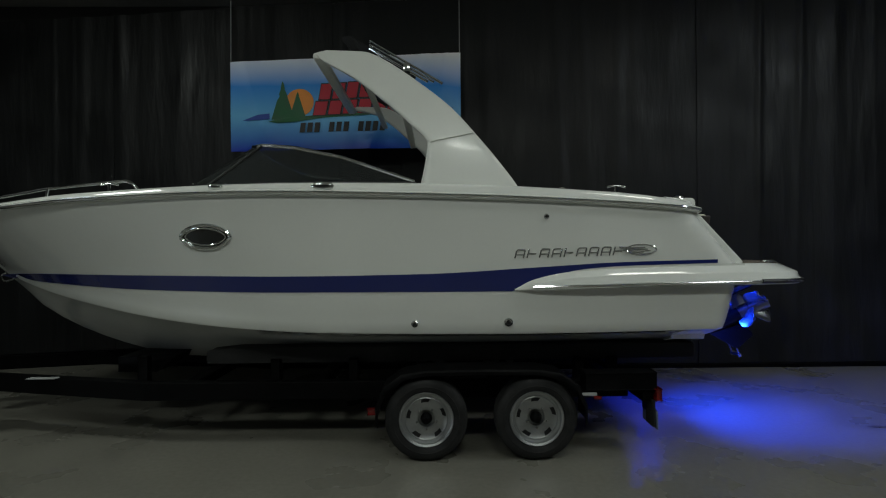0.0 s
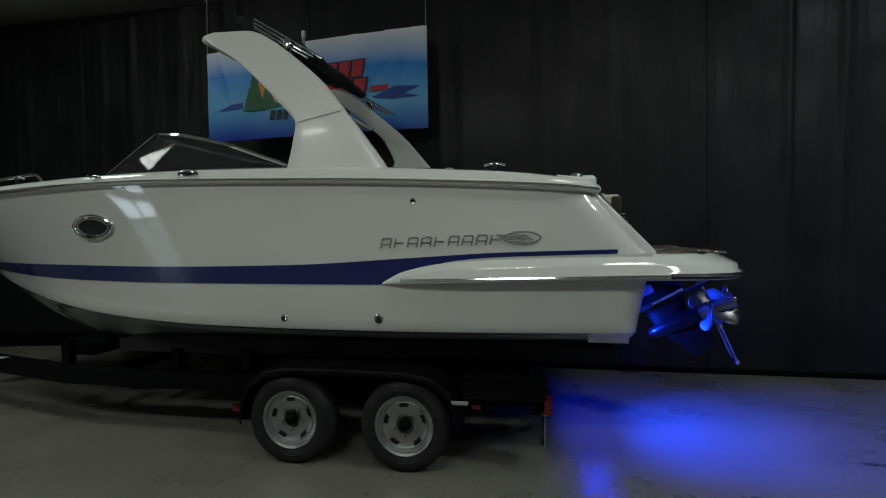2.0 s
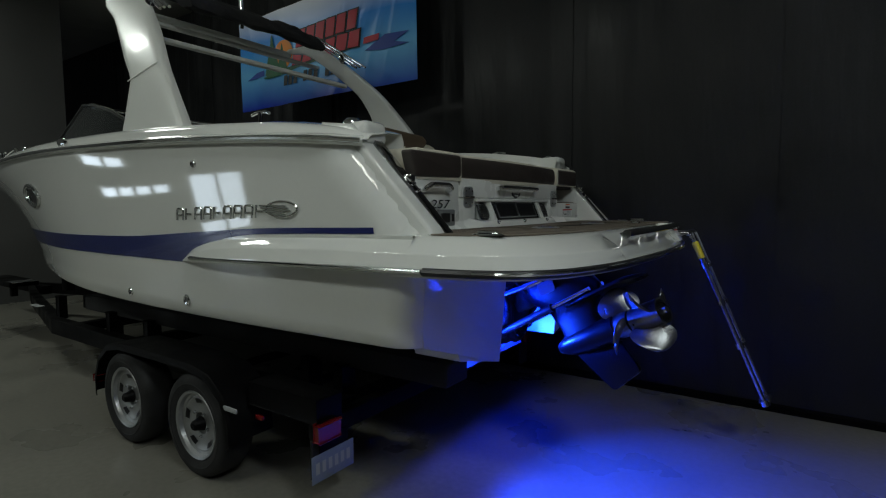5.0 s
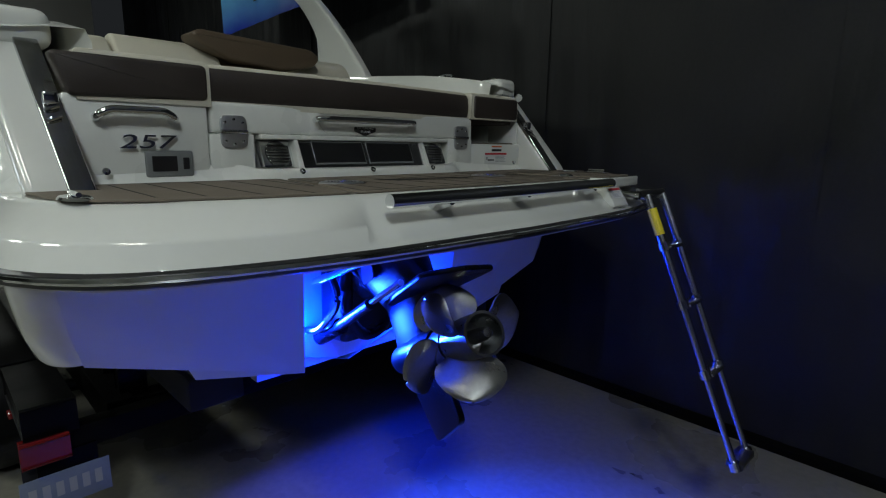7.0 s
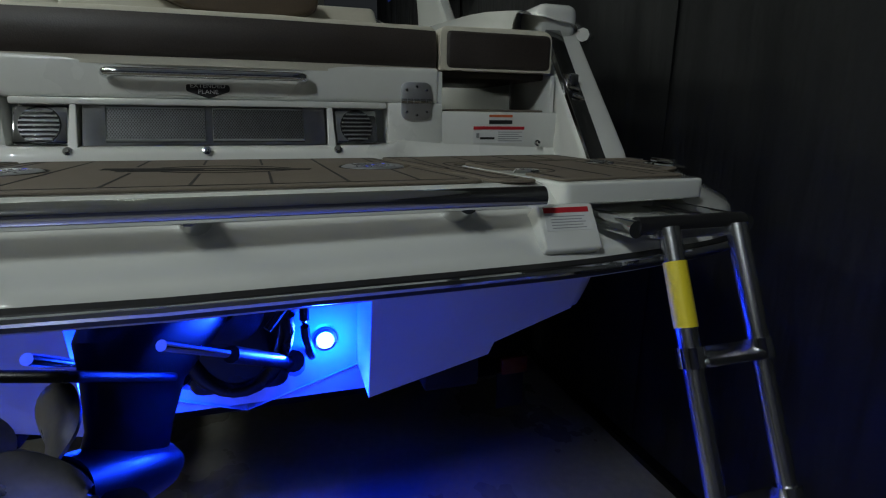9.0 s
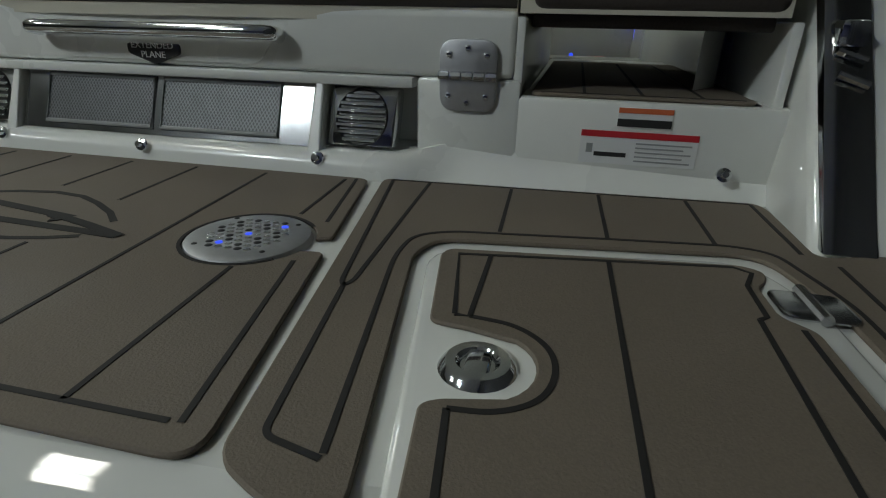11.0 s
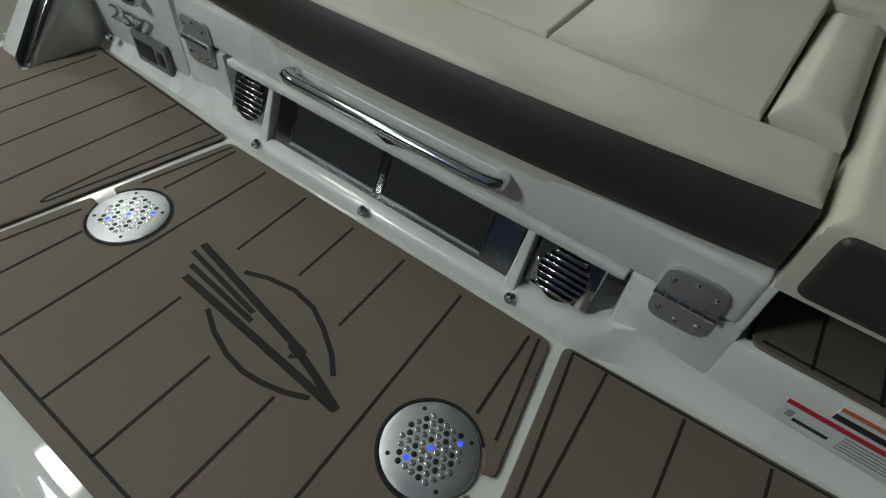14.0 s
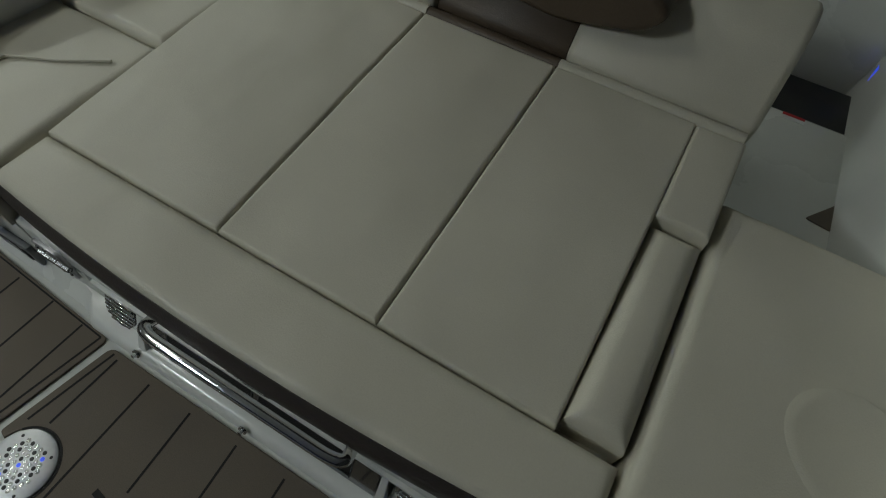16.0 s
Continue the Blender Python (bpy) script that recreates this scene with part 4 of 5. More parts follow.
# drains
def drain(y):
    d = part("drain_cover", lathe([(0, 0.010), (0.066, 0.0098), (0.074, 0.007), (0.077, 0.0)], 40, m=pose(0.347, y, DZ)), "satin", boat, "round perforated steel drain cover")
    k = 0
    for i in range(-4, 5):
        for j in range(-4, 5):
            yy, xx = (i + 0.5 * (j % 2)) * 0.0125, j * 0.0108
            if xx * xx + yy * yy < 0.05 ** 2:
                # a few holes glow blue in place of LED light caught in them
                part("hole", lathe([(0, 0.0007), (0.0036, 0.0008), (0.0049, 0)], 10, m=pose(0.347 + xx, y + yy, DZ + 0.0098)), "ledsmall" if (3 * i + 2 * j) % 19 == 0 else "blackplastic" if (i + 2 * j) % 3 == 0 else "chrome", d)
    for a in (45, 135, 225, 315):
        part("screw", lathe([(0, 0.0015), (0.003, 0.001), (0.004, 0)], 8, m=pose(0.347 + 0.062 * math.cos(radians(a)), y + 0.062 * math.sin(radians(a)), DZ + 0.0095)), "blackplastic", d)


drain(0.374)
drain(-0.376)
# starboard pad around the hatch
star = rounded([(0.056, 0.447), (0.022, 1.030), (0.05, 1.040), (0.225, 1.043), (0.17, 1.205), (0.40, 1.178), (0.50, 1.13), (0.555, 1.07), (0.575, 1.022), (0.36, 1.012), (0.236, 0.978), (0.246, 0.90), (0.288, 0.598), (0.34, 0.582), (0.69, 0.642), (0.694, 0.600), (0.668, 0.548)],
               [0.02, 0.03, 0.02, 0.02, 0.04, 0.04, 0.04, 0.04, 0.02, 0.02, 0.05, 0.02, 0.05, 0.02, 0.03, 0.03, 0.02])
spad = deck_pad(star)
groove(spad, smooth_path([(0.062, 0.466), (0.426, 0.529), (0.437, 0.535), (0.423, 0.541), (0.062, 0.529)], 0.012))
groove(spad, smooth_path([(0.650, 0.612), (0.351, 0.562), (0.288, 0.566), (0.262, 0.606), (0.234, 0.80), (0.215, 0.95), (0.226, 0.995), (0.346, 1.030), (0.54, 1.036)], 0.03))
groove(spad, smooth_path([(0.430, 0.534), (0.644, 0.567), (0.654, 0.612)], 0.01))
for y, x0, x1 in ((0.663, 0.058, 0.248), (0.797, 0.051, 0.235), (0.926, 0.042, 0.216), (1.020, 0.033, 0.222)):
    groove(spad, [(x0, y), (x1, y + 0.006)])
groove(spad, [(0.248, 1.056), (0.53, 1.060)])
groove(spad, [(0.26, 1.110), (0.48, 1.104)])
groove(spad, [(0.062, 0.466), (0.031, 1.020)], 0.004)
# hatch lid over the ladder, its aft end hanging over the open well
lid_out = rounded([(0.313, 0.593), (0.255, 0.960), (0.36, 1.002), (0.722, 1.012), (0.742, 0.668)], [0.05, 0.05, 0.02, 0.02, 0.02])
hatch = part("ladder_hatch", prism(lid_out, "z", 1.432, 1.4745, 0.006, 3), "gel", boat, "white ladder hatch lid")
ARC = [(0.534 + 0.046 * math.cos(radians(a)), 0.690 + 0.046 * math.sin(radians(a))) for a in np.linspace(145, 35, 9)]
hp = rounded([(0.336, 0.613), (0.320, 0.620), (0.279, 0.945), (0.292, 0.966), (0.318, 0.960), (0.333, 0.948), (0.392, 0.950), (0.415, 0.975), (0.60, 0.982), (0.683, 0.990), (0.722, 0.674), (0.590, 0.657), (0.582, 0.672)] + ARC[::-1] + [(0.486, 0.672), (0.482, 0.637)],
             [0.008, 0.012, 0.012, 0.01, 0.01, 0.01, 0.01, 0.01, 0.02, 0.015, 0.02, 0.01, 0.004] + [0] * 9 + [0.004, 0.01])
hpad = part("hatch_pad", prism(hp, "z", 1.4745, 1.4795, 0.0016, 1), "eva", hatch, "brown foam hatch pad with black grooves")
HZ = 1.4795
groove(hpad, [(0.467, 0.657), (0.334, 0.634), (0.288, 0.934), (0.300, 0.950), (0.333, 0.937), (0.398, 0.937), (0.405, 0.929)], z=HZ)
groove(hpad, [(0.467, 0.657), (0.467, 0.671), (0.330, 0.670)], z=HZ)
groove(hpad, [(0.312, 0.800), (0.682, 0.808)], z=HZ)
groove(hpad, [(0.405, 0.929), (0.670, 0.926)], z=HZ)
groove(hpad, [(0.415, 0.962), (0.66, 0.968)], z=HZ)
groove(hpad, [(0.593, 0.678), (0.690, 0.691)], z=HZ)
groove(hpad, smooth_path([(0.467, 0.671), (0.472, 0.715), (0.50, 0.745), (0.535, 0.752), (0.570, 0.742), (0.590, 0.712), (0.593, 0.678)], 0.02), z=HZ)
latch = part("hatch_latch", lathe([(0, 0.002), (0.014, 0.002), (0.018, 0.007), (0.026, 0.007), (0.030, 0.003), (0.032, 0)], 30, m=pose(0.534, 0.690, 1.4745)), "chrome", hatch, "round chrome hatch latch")
part("latch_tab", box((0.516, 0.680, 1.476), (0.552, 0.700, 1.480), 0.002), "chrome", latch)
hh = part("hatch_hinge", prism(rounded([(0.335, 0.952), (0.39, 0.955), (0.39, 1.022), (0.335, 1.019)], 0.012), "z", 1.4748, 1.481, 0.003), "steel", hatch, "polished hatch hinge")
part("knuckle", tube([(0.33, 0.985, 1.481), (0.395, 0.988, 1.481)], 0.006, 8), "steel", hh)
# port pads
port = rounded([(0.056, -0.447), (0.022, -1.03), (0.05, -1.04), (0.225, -1.043), (0.17, -1.205), (0.40, -1.178), (0.50, -1.13), (0.575, -1.02), (0.668, -0.552)], [0.02, 0.03, 0.02, 0.02, 0.04, 0.04, 0.04, 0.04, 0.03])
ppad = deck_pad(port)
for k, y in enumerate((-0.64, -0.765, -0.89, -0.99)):
    groove(ppad, [(0.055, y), (0.63 - 0.035 * k, y - 0.01)])
groove(ppad, smooth_path([(0.062, -0.466), (0.426, -0.529), (0.437, -0.535), (0.423, -0.541), (0.062, -0.529)], 0.012))
groove(ppad, [(0.062, -0.466), (0.031, -1.020)], 0.004)
# platform cleats flush in the pads
for s in (-1, 1):
    pc2 = part("pull_up_cleat", lathe([(0, 0.006), (0.05, 0.006), (0.058, 0.0)], 24, m=pose(0.43, s * 1.14, DZ + 0.004) @ Matrix.Diagonal((1.3, 0.6, 1, 1))), "chrome", boat, "oval chrome pull-up cleat")
    part("cleat_bar", tube([(0.385, s * 1.14, DZ + 0.016), (0.475, s * 1.14, DZ + 0.016)], 0.006, 8), "chrome", pc2)
# step mat in the walk-through
wm = deck_pad(rounded([(-0.02, 0.675), (-0.02, 1.015), (-0.75, 1.0), (-0.75, 0.68)], 0.02), "dark foam step pad with black grooves", 1.6125)
for y in (0.76, 0.85, 0.94):
    groove(wm, [(-0.03, y), (-0.7, y)], z=1.6185)
groove(wm, [(-0.035, 0.69), (-0.035, 1.0)], z=1.6185)

# grab tube in the aft notch, ladder
tb = part("grab_tube", tube([(0.815, -0.55, 1.462), (0.822, 0.0, 1.462), (0.81, 0.588, 1.462)], 0.019, 14), "chrome", boat, "long chrome grab tube on brackets")
for y in (-0.33, 0.03, 0.45):
    part("bracket", tube([(0.72, y, 1.425), (0.815, y, 1.455)], [0.03, 0.017], 14), "chrome", tb)
label_m = facing((0.796, 0.643, 1.410), (0, 1, 0), (-0.56, 0, 0.83))
part("label_block", box((-0.056, -0.055, -0.05), (0.058, 0.036, 0.0105), 0.006, 3), "gel", boat, "white raised block", matrix=label_m)
lab = part("ladder_label", box((-0.045, -0.018, 0.0106), (0.045, 0.026, 0.0115)), "paper", boat, "white warning label with red header", smooth=False, matrix=label_m)
part("label_header", box((-0.045, 0.016, 0.0116), (0.045, 0.026, 0.0122)), "redink", lab, smooth=False)
for k in range(5):
    part("text_bar", box((-0.034, -0.014 + k * 0.0055, 0.0116), (0.034 - 0.006 * (k % 2), -0.0125 + k * 0.0055, 0.0120)), "greyink", lab, smooth=False)
part("ladder_well", box((0.61, 0.772, 1.385), (0.805, 0.930, 1.404), 0.005), "gel", boat, "white ladder well floor")
ladder = part("boarding_ladder", box((0.832, 0.785, 1.385), (0.865, 0.96, 1.404), 0.006), "steel", boat, "telescoping stainless boarding ladder folded down")
LP = [(0.858, 1.405), (0.949, 1.194), (1.050, 0.961), (1.166, 0.691), (1.315, 0.345)]
for y in (0.748, 0.992):
    part("ladder_arm", tube([(0.62, y - 0.01, 1.402), (0.858, y, 1.405)], 0.016, 12), "polished", ladder)
for y in (0.815, 0.965):
    r0 = 0.019
    for k in range(4):
        (xa, za), (xb, zb) = LP[k], LP[k + 1]
        part("ladder_rail", tube([(xa, y, za), (xb, y, zb)], r0 - 0.002 * k, 10), "steel", ladder)
        part("ladder_collar", tube([(xb - 0.008, y, zb + 0.018), (xb + 0.006, y, zb - 0.014)], r0 + 0.005, 10), "chrome", ladder)
for x, z in LP[1:4]:
    part("ladder_rung", box((x - 0.028, 0.825, z - 0.008), (x + 0.028, 0.955, z + 0.008), 0.006, 2), "steel", ladder)
part("ladder_rung", box((1.28, 0.815, 0.335), (1.345, 0.965, 0.365), 0.006, 2), "blackplastic", ladder)
part("ladder_pivot", tube([(0.845, 0.755, 1.408), (0.845, 0.99, 1.408)], 0.017, 14), "blackplastic", ladder)
yl = part("ladder_sticker", tube([(0.882, 0.815, 1.349), (0.928, 0.815, 1.243)], 0.0205, 10), "yellow", ladder, "yellow instruction sticker")

# ---- stern drive ----
PROP = Vector((0.93, -0.305, 1.085))
AX = Vector((0.85, -0.25, 0.46)).normalized()
D = facing(PROP, AX, (-0.44, 0.13, 0.89))
drive = part("stern_drive", prism(rounded([(-0.2, 1.24), (-0.02, 1.26), (0.06, 1.15), (0.0, 0.74), (-0.2, 0.72)], 0.05), "y", -0.15, 0.15, 0.04, 3), "drive", boat, "black stern drive tilted up with steel propellers")
case = []
for t, r in ((-0.70, 0.005), (-0.68, 0.03), (-0.62, 0.052), (-0.50, 0.066), (-0.36, 0.07), (-0.27, 0.066)):
    case.append([(t, r * 1.05 * math.sin(a), r * math.cos(a)) for a in np.linspace(0, 2 * math.pi, 24, endpoint=False)])
part("gear_case", grid(case, closed=True, caps=True), "drive", drive, matrix=D)
leg = []
for h, x0, x1, w in ((0.02, -0.62, -0.33, 0.045), (0.10, -0.63, -0.34, 0.042), (0.20, -0.66, -0.30, 0.05), (0.26, -0.72, -0.28, 0.075), (0.34, -0.80, -0.32, 0.10), (0.44, -0.86, -0.38, 0.115), (0.52, -0.86, -0.44, 0.105), (0.57, -0.80, -0.52, 0.06)):
    c, hw = (x0 + x1) / 2, (x1 - x0) / 2
    leg.append([(c + hw * math.cos(a), h, w * math.copysign(abs(math.sin(a)) ** 0.8, math.sin(a))) for a in np.linspace(0, 2 * math.pi, 28, endpoint=False)])
part("drive_leg", grid(leg, closed=True, caps=True), "drive", drive, matrix=D)
part("cavitation_plate", prism(rounded([(-0.50, -0.08), (-0.34, -0.11), (-0.06, -0.13), (-0.03, 0), (-0.06, 0.13), (-0.34, 0.11), (-0.50, 0.08)], 0.03), "y", 0.192, 0.210, 0.006), "drive", drive, matrix=D)
for xx in (-0.13, -0.27):
    part("plate_boss", lathe([(0, -0.008), (0.035, -0.007), (0.042, 0)], 20), "plastic", drive, matrix=D @ Matrix.Translation((xx, 0.210, 0.0)) @ pose(0, 0, 0, -90, 0, 0) @ Matrix.Diagonal((1.3, 1.7, 1, 1)))
part("skeg", prism(rounded([(-0.60, -0.04), (-0.30, -0.04), (-0.24, -0.24), (-0.44, -0.30)], 0.03), "z", -0.011, 0.011, 0.004), "drive", drive, matrix=D)
for k in range(2):
    part("drive_decal", prism(rounded([(-0.60 + 0.0 * k, 0.30 + k * 0.12), (-0.48, 0.30 + k * 0.12), (-0.48, 0.37 + k * 0.12), (-0.60, 0.37 + k * 0.12)], 0.02), "z", 0.112, 0.116), "plastic", drive, matrix=D)
for s in (-1, 1):
    ram = part("trim_ram", tube([(-0.06, s * 0.165, 0.80), (0.34, s * 0.14 - 0.12, 1.03)], 0.022, 10), "blackplastic", drive, "hydraulic trim ram")
    part("ram_rod", tube([(0.32, s * 0.142 - 0.115, 1.02), (0.56, s * 0.11 - 0.19, 1.16)], 0.012, 10), "chrome", ram)
part("bellows", tube([(-0.05, 0.0, 1.0), (0.04, -0.02, 1.06), (0.13, -0.05, 1.12)], [0.10, 0.12, 0.10], 18), "rubber", drive)
for s in (-1, 1):
    part("ram_sleeve", tube([(-0.16, s * 0.17, 0.74), (0.0, s * 0.165, 0.835)], 0.036, 12), "drive", drive)
    part("steering_ram", tube([(-0.10, s * 0.22, 1.02), (0.26, s * 0.12 - 0.09, 1.17)], 0.018, 10), "chrome", drive)
    part("hose", tube(bend([(-0.19, s * 0.10, 1.24), (-0.04, s * 0.22, 1.16), (0.06, s * 0.20, 0.96), (-0.08, s * 0.23, 0.80), (-0.19, s * 0.22, 0.78)], 0.08), 0.015, 8), "blackplastic", drive)
    part("hose", tube(bend([(-0.19, s * 0.20, 1.26), (0.02, s * 0.24, 1.24), (0.12, s * 0.18, 1.10), (0.18, s * 0.10, 1.02)], 0.08), 0.012, 8), "blackplastic", drive)
part("gimbal_ring", tube([(0.02 + 0.03 * math.sin(a), 0.15 * math.cos(a), 1.0 + 0.24 * math.sin(a)) for a in np.linspace(0, 2 * math.pi, 30, endpoint=False)], 0.030, 10, closed=True), "drive", drive)
part("hose", tube(bend([(-0.18, -0.17, 1.2), (0.0, -0.19, 1.1), (0.12, -0.12, 1.2), (0.2, -0.1, 1.16)], 0.05), 0.016, 8), "blackplastic", drive)
part("hose", tube(bend([(-0.18, 0.17, 1.18), (0.0, 0.19, 1.0), (0.14, 0.08, 1.12)], 0.05), 0.014, 8), "blackplastic", drive)


def propeller(at, blades, radius, turn, m0, open_hub):
    prof = [(0.062, -0.07), (0.066, 0.0), (0.064, 0.09), (0.066, 0.10), (0.058, 0.10), (0.050, 0.0), (0.0, 0.0)] if open_hub else [(0.058, -0.06), (0.064, 0.0), (0.064, 0.06), (0.0, 0.06)]
    hub = part("propeller", lathe(prof, 28), "propsteel", drive, "polished steel propeller", matrix=m0 @ Matrix.Translation((0, 0, at)))
    for b in range(blades):
        rows = []
        for i in range(15):
            f = math.sin(math.pi / 2 * i / 14)
            r = 0.055 + (radius - 0.055) * f
            w = 0.085 * (0.62 + 1.2 * math.sin(math.pi * (0.10 + 0.72 * f))) * (1.0 if f < 0.7 else max(0.10, math.sqrt(max(0.0, 1 - ((f - 0.7) / 0.3) ** 2))))
            tw = radians(58 - 30 * f) * turn
            row = []
            for j in range(7):
                s = (j / 6 - 0.5) * 2 * w * 0.75
                row.append((r * math.cos(s * math.cos(tw) / r * 0.95), r * math.sin(s * math.cos(tw) / r * 0.95), s * math.sin(tw) + 0.02 * f + 0.012 * (1 - (j / 3 - 1) ** 2)))
            rows.append(row)
        bm = grid(rows)
        bmesh.ops.solidify(bm, geom=bm.faces[:], thickness=0.005)
        part("blade", bm, "propsteel", hub, matrix=pose(0, 0, 0, 0, 0, 360 / blades * b))
    return hub


zax = AX
xax = zax.cross(Vector((0, 0, 1))).normalized()
yax = zax.cross(xax)
PM = Matrix(((xax.x, yax.x, zax.x, PROP.x), (xax.y, yax.y, zax.y, PROP.y), (xax.z, yax.z, zax.z, PROP.z), (0, 0, 0, 1)))
propeller(-0.10, 3, 0.180, 1, PM @ pose(0, 0, 0, 0, 0, 76), True)
propeller(-0.24, 3, 0.190, -1, PM @ pose(0, 0, 0, 0, 0, 25), False)
part("prop_nut", lathe([(0.0, 0.02), (0.014, 0.018), (0.02, 0.0), (0.024, -0.10)], 14), "steel", drive, matrix=PM)

# ---- arch, windscreen, bow rail ----
def arch_y(z):
    return curve(z, [2.0, 2.45, 3.25], [1.26, 1.20, 0.91])


OUT = [(-1.56, 2.07), (-1.60, 2.13), (-1.75, 2.33), (-1.884, 2.497), (-2.07, 2.72), (-2.28, 2.91), (-2.56, 3.13), (-2.70, 3.215), (-2.80, 3.245), (-3.09, 3.255)]
INN = [(-2.315, 2.10), (-2.295, 2.19), (-2.275, 2.30), (-2.262, 2.42), (-2.42, 2.60), (-2.62, 2.79), (-2.88, 3.005), (-3.0, 3.08), (-3.13, 3.16), (-3.19, 3.225)]


def arch_line(pts, t):
    s = [i / (len(pts) - 1) for i in range(len(pts))]
    return curve(t, s, [p[0] for p in pts]), curve(t, s, [p[1] for p in pts])


arch = part("wakeboard_arch", box((-3.215, -0.90, 3.178), (-3.12, 0.90, 3.238), 0.025, 3), "satingel", boat, "white fibreglass arch over the cockpit")
for side in (-1, 1):
    rows = []
    for t in np.linspace(0, 1, 30):
        (xo, zo), (xi, zi) = arch_line(OUT, t), arch_line(INN, t)
        row = []
        for k in range(20):
            a = 2 * math.pi * k / 20
            f = 0.5 + 0.5 * math.copysign(abs(math.cos(a)) ** 0.35, math.cos(a))
            d = 0.05 * math.copysign(abs(math.sin(a)) ** 0.5, math.sin(a)) * (1 - 0.35 * t)
            if side > 0:
                f *= curve(t, [0, 0.3, 0.5, 0.8, 1], [1, 0.9, 0.55, 0.5, 0.8])
            x, z = xo + (xi - xo) * f, zo + (zi - zo) * f
            row.append((x, side * (arch_y(z) - 0.04 + d), z))
        rows.append(row)
    lg = part("arch_leg", grid(rows, closed=True, caps=True), "satingel", arch)
    (xo, zo), (xi, zi) = arch_line(OUT, 0.335), arch_line(INN, 0.335)
    part("arch_joint", tube([(xo + (xi - xo) * f, side * (arch_y(zo + (zi - zo) * f) + 0.0105), zo + (zi - zo) * f) for f in np.linspace(0.04, 0.96, 8)], 0.004, 6), "liner", lg)
part("arch_bar", box((-2.50, -1.02, 2.80), (-2.43, 1.02, 2.835), 0.012, 2), "satingel", arch)
part("arch_bar", box((-2.82, -0.95, 3.02), (-2.76, 0.95, 3.05), 0.01, 2), "satingel", arch)
# folded canvas top and its stainless frame
bimini = thing("folded_canvas_top", "black folded canvas top with steel frame on the arch", "boat canopy")
for x0, z0, wide, tall, reach in ((-2.84, 3.335, 0.15, 0.06, 0.78), (-2.54, 3.195, 0.16, 0.055, 0.70)):
    rows = []
    for y in np.linspace(-reach, reach, 44):
        cx, cz = x0 + 0.03 * noise.noise((y * 3, 1, x0)), z0 + 0.02 * noise.noise((y * 4, 2, x0))
        k = 1 if abs(y) < reach - 0.03 else 0.4
        rows.append([(cx + (wide + 0.03 * noise.noise((y * 8, a, 3))) * k * math.cos(a), y, cz - 0.55 * wide * math.cos(a) + (tall + 0.02 * noise.noise((y * 8, a, 5))) * k * math.sin(a)) for a in np.linspace(0, 2 * math.pi, 18, endpoint=False)])
    part("canvas_roll", grid(rows, closed=True, caps=True), "canvas", bimini)
for side in (-1, 1):
    for dz, ext in ((0.0, 0.0), (0.03, 0.05), (0.06, 0.12)):
        part("frame_tube", tube([(-2.74, side * 0.90, 3.27 + dz), (-2.26 + ext, side * 0.97, 2.97 + dz - ext * 0.62)], 0.0105, 8), "chrome", bimini, "steel frame tube")
    part("frame_bracket", box((-2.46, side * 0.95 - 0.02, 3.02), (-2.40, side * 0.95 + 0.02, 3.13), 0.008), "chrome", bimini)
mast = part("mast_light", tube([(-2.78, 0.05, 3.20), (-2.78, 0.05, 3.53)], 0.016, 10), "chrome", boat, "white all-round mast light")
part("lens", tube([(-2.78, 0.05, 3.53), (-2.78, 0.05, 3.59)], 0.02, 12), "paper", mast)

# windscreen: tinted glass with a steel top frame
WB = [(-2.36, 1.09, 2.12), (-3.0, 1.10, 2.125), (-3.6, 1.08, 2.12), (-4.05, 1.02, 2.105), (-4.30, 0.85, 2.10), (-4.42, 0.5, 2.10), (-4.46, 0.0, 2.10)]
WT = [(-2.37, 1.08, 2.135), (-2.95, 1.015, 2.34), (-3.35, 0.965, 2.43), (-3.62, 0.93, 2.458), (-3.74, 0.80, 2.47), (-3.80, 0.45, 2.48), (-3.82, 0.0, 2.48)]
screen = part("windscreen", tube([(x, y, z) for x, y, z in WB] + [(x, -y, z) for x, y, z in WB[::-1]][1:], 0.012, 8), "blackplastic", boat, "tinted wraparound windscreen with steel frame")
full_b = WB + [(x, -y, z) for x, y, z in WB[::-1]][1:]
full_t = WT + [(x, -y, z) for x, y, z in WT[::-1]][1:]
part("top_frame", tube(full_t, 0.016, 8), "chrome", screen, "polished steel top frame")
M["screen_glass"] = material("smoked_glass", (0.25, 0.27, 0.27), 0.02)
M["screen_glass"].node_tree.nodes["Principled BSDF"].inputs["Transmission Weight"].default_value = 0.92
M["screen_glass"].node_tree.nodes["Principled BSDF"].inputs["IOR"].default_value = 1.12
for a in range(len(full_b) - 1):
    bm = grid([[full_b[a], full_b[a + 1]], [full_t[a], full_t[a + 1]]])
    bmesh.ops.solidify(bm, geom=bm.faces[:], thickness=0.005)
    part("pane", bm, "screen_glass", screen, smooth=False)
for a in (3, len(full_b) - 4):
    part("corner_post", tube([full_b[a], full_t[a]], 0.012, 8), "blackplastic", screen)
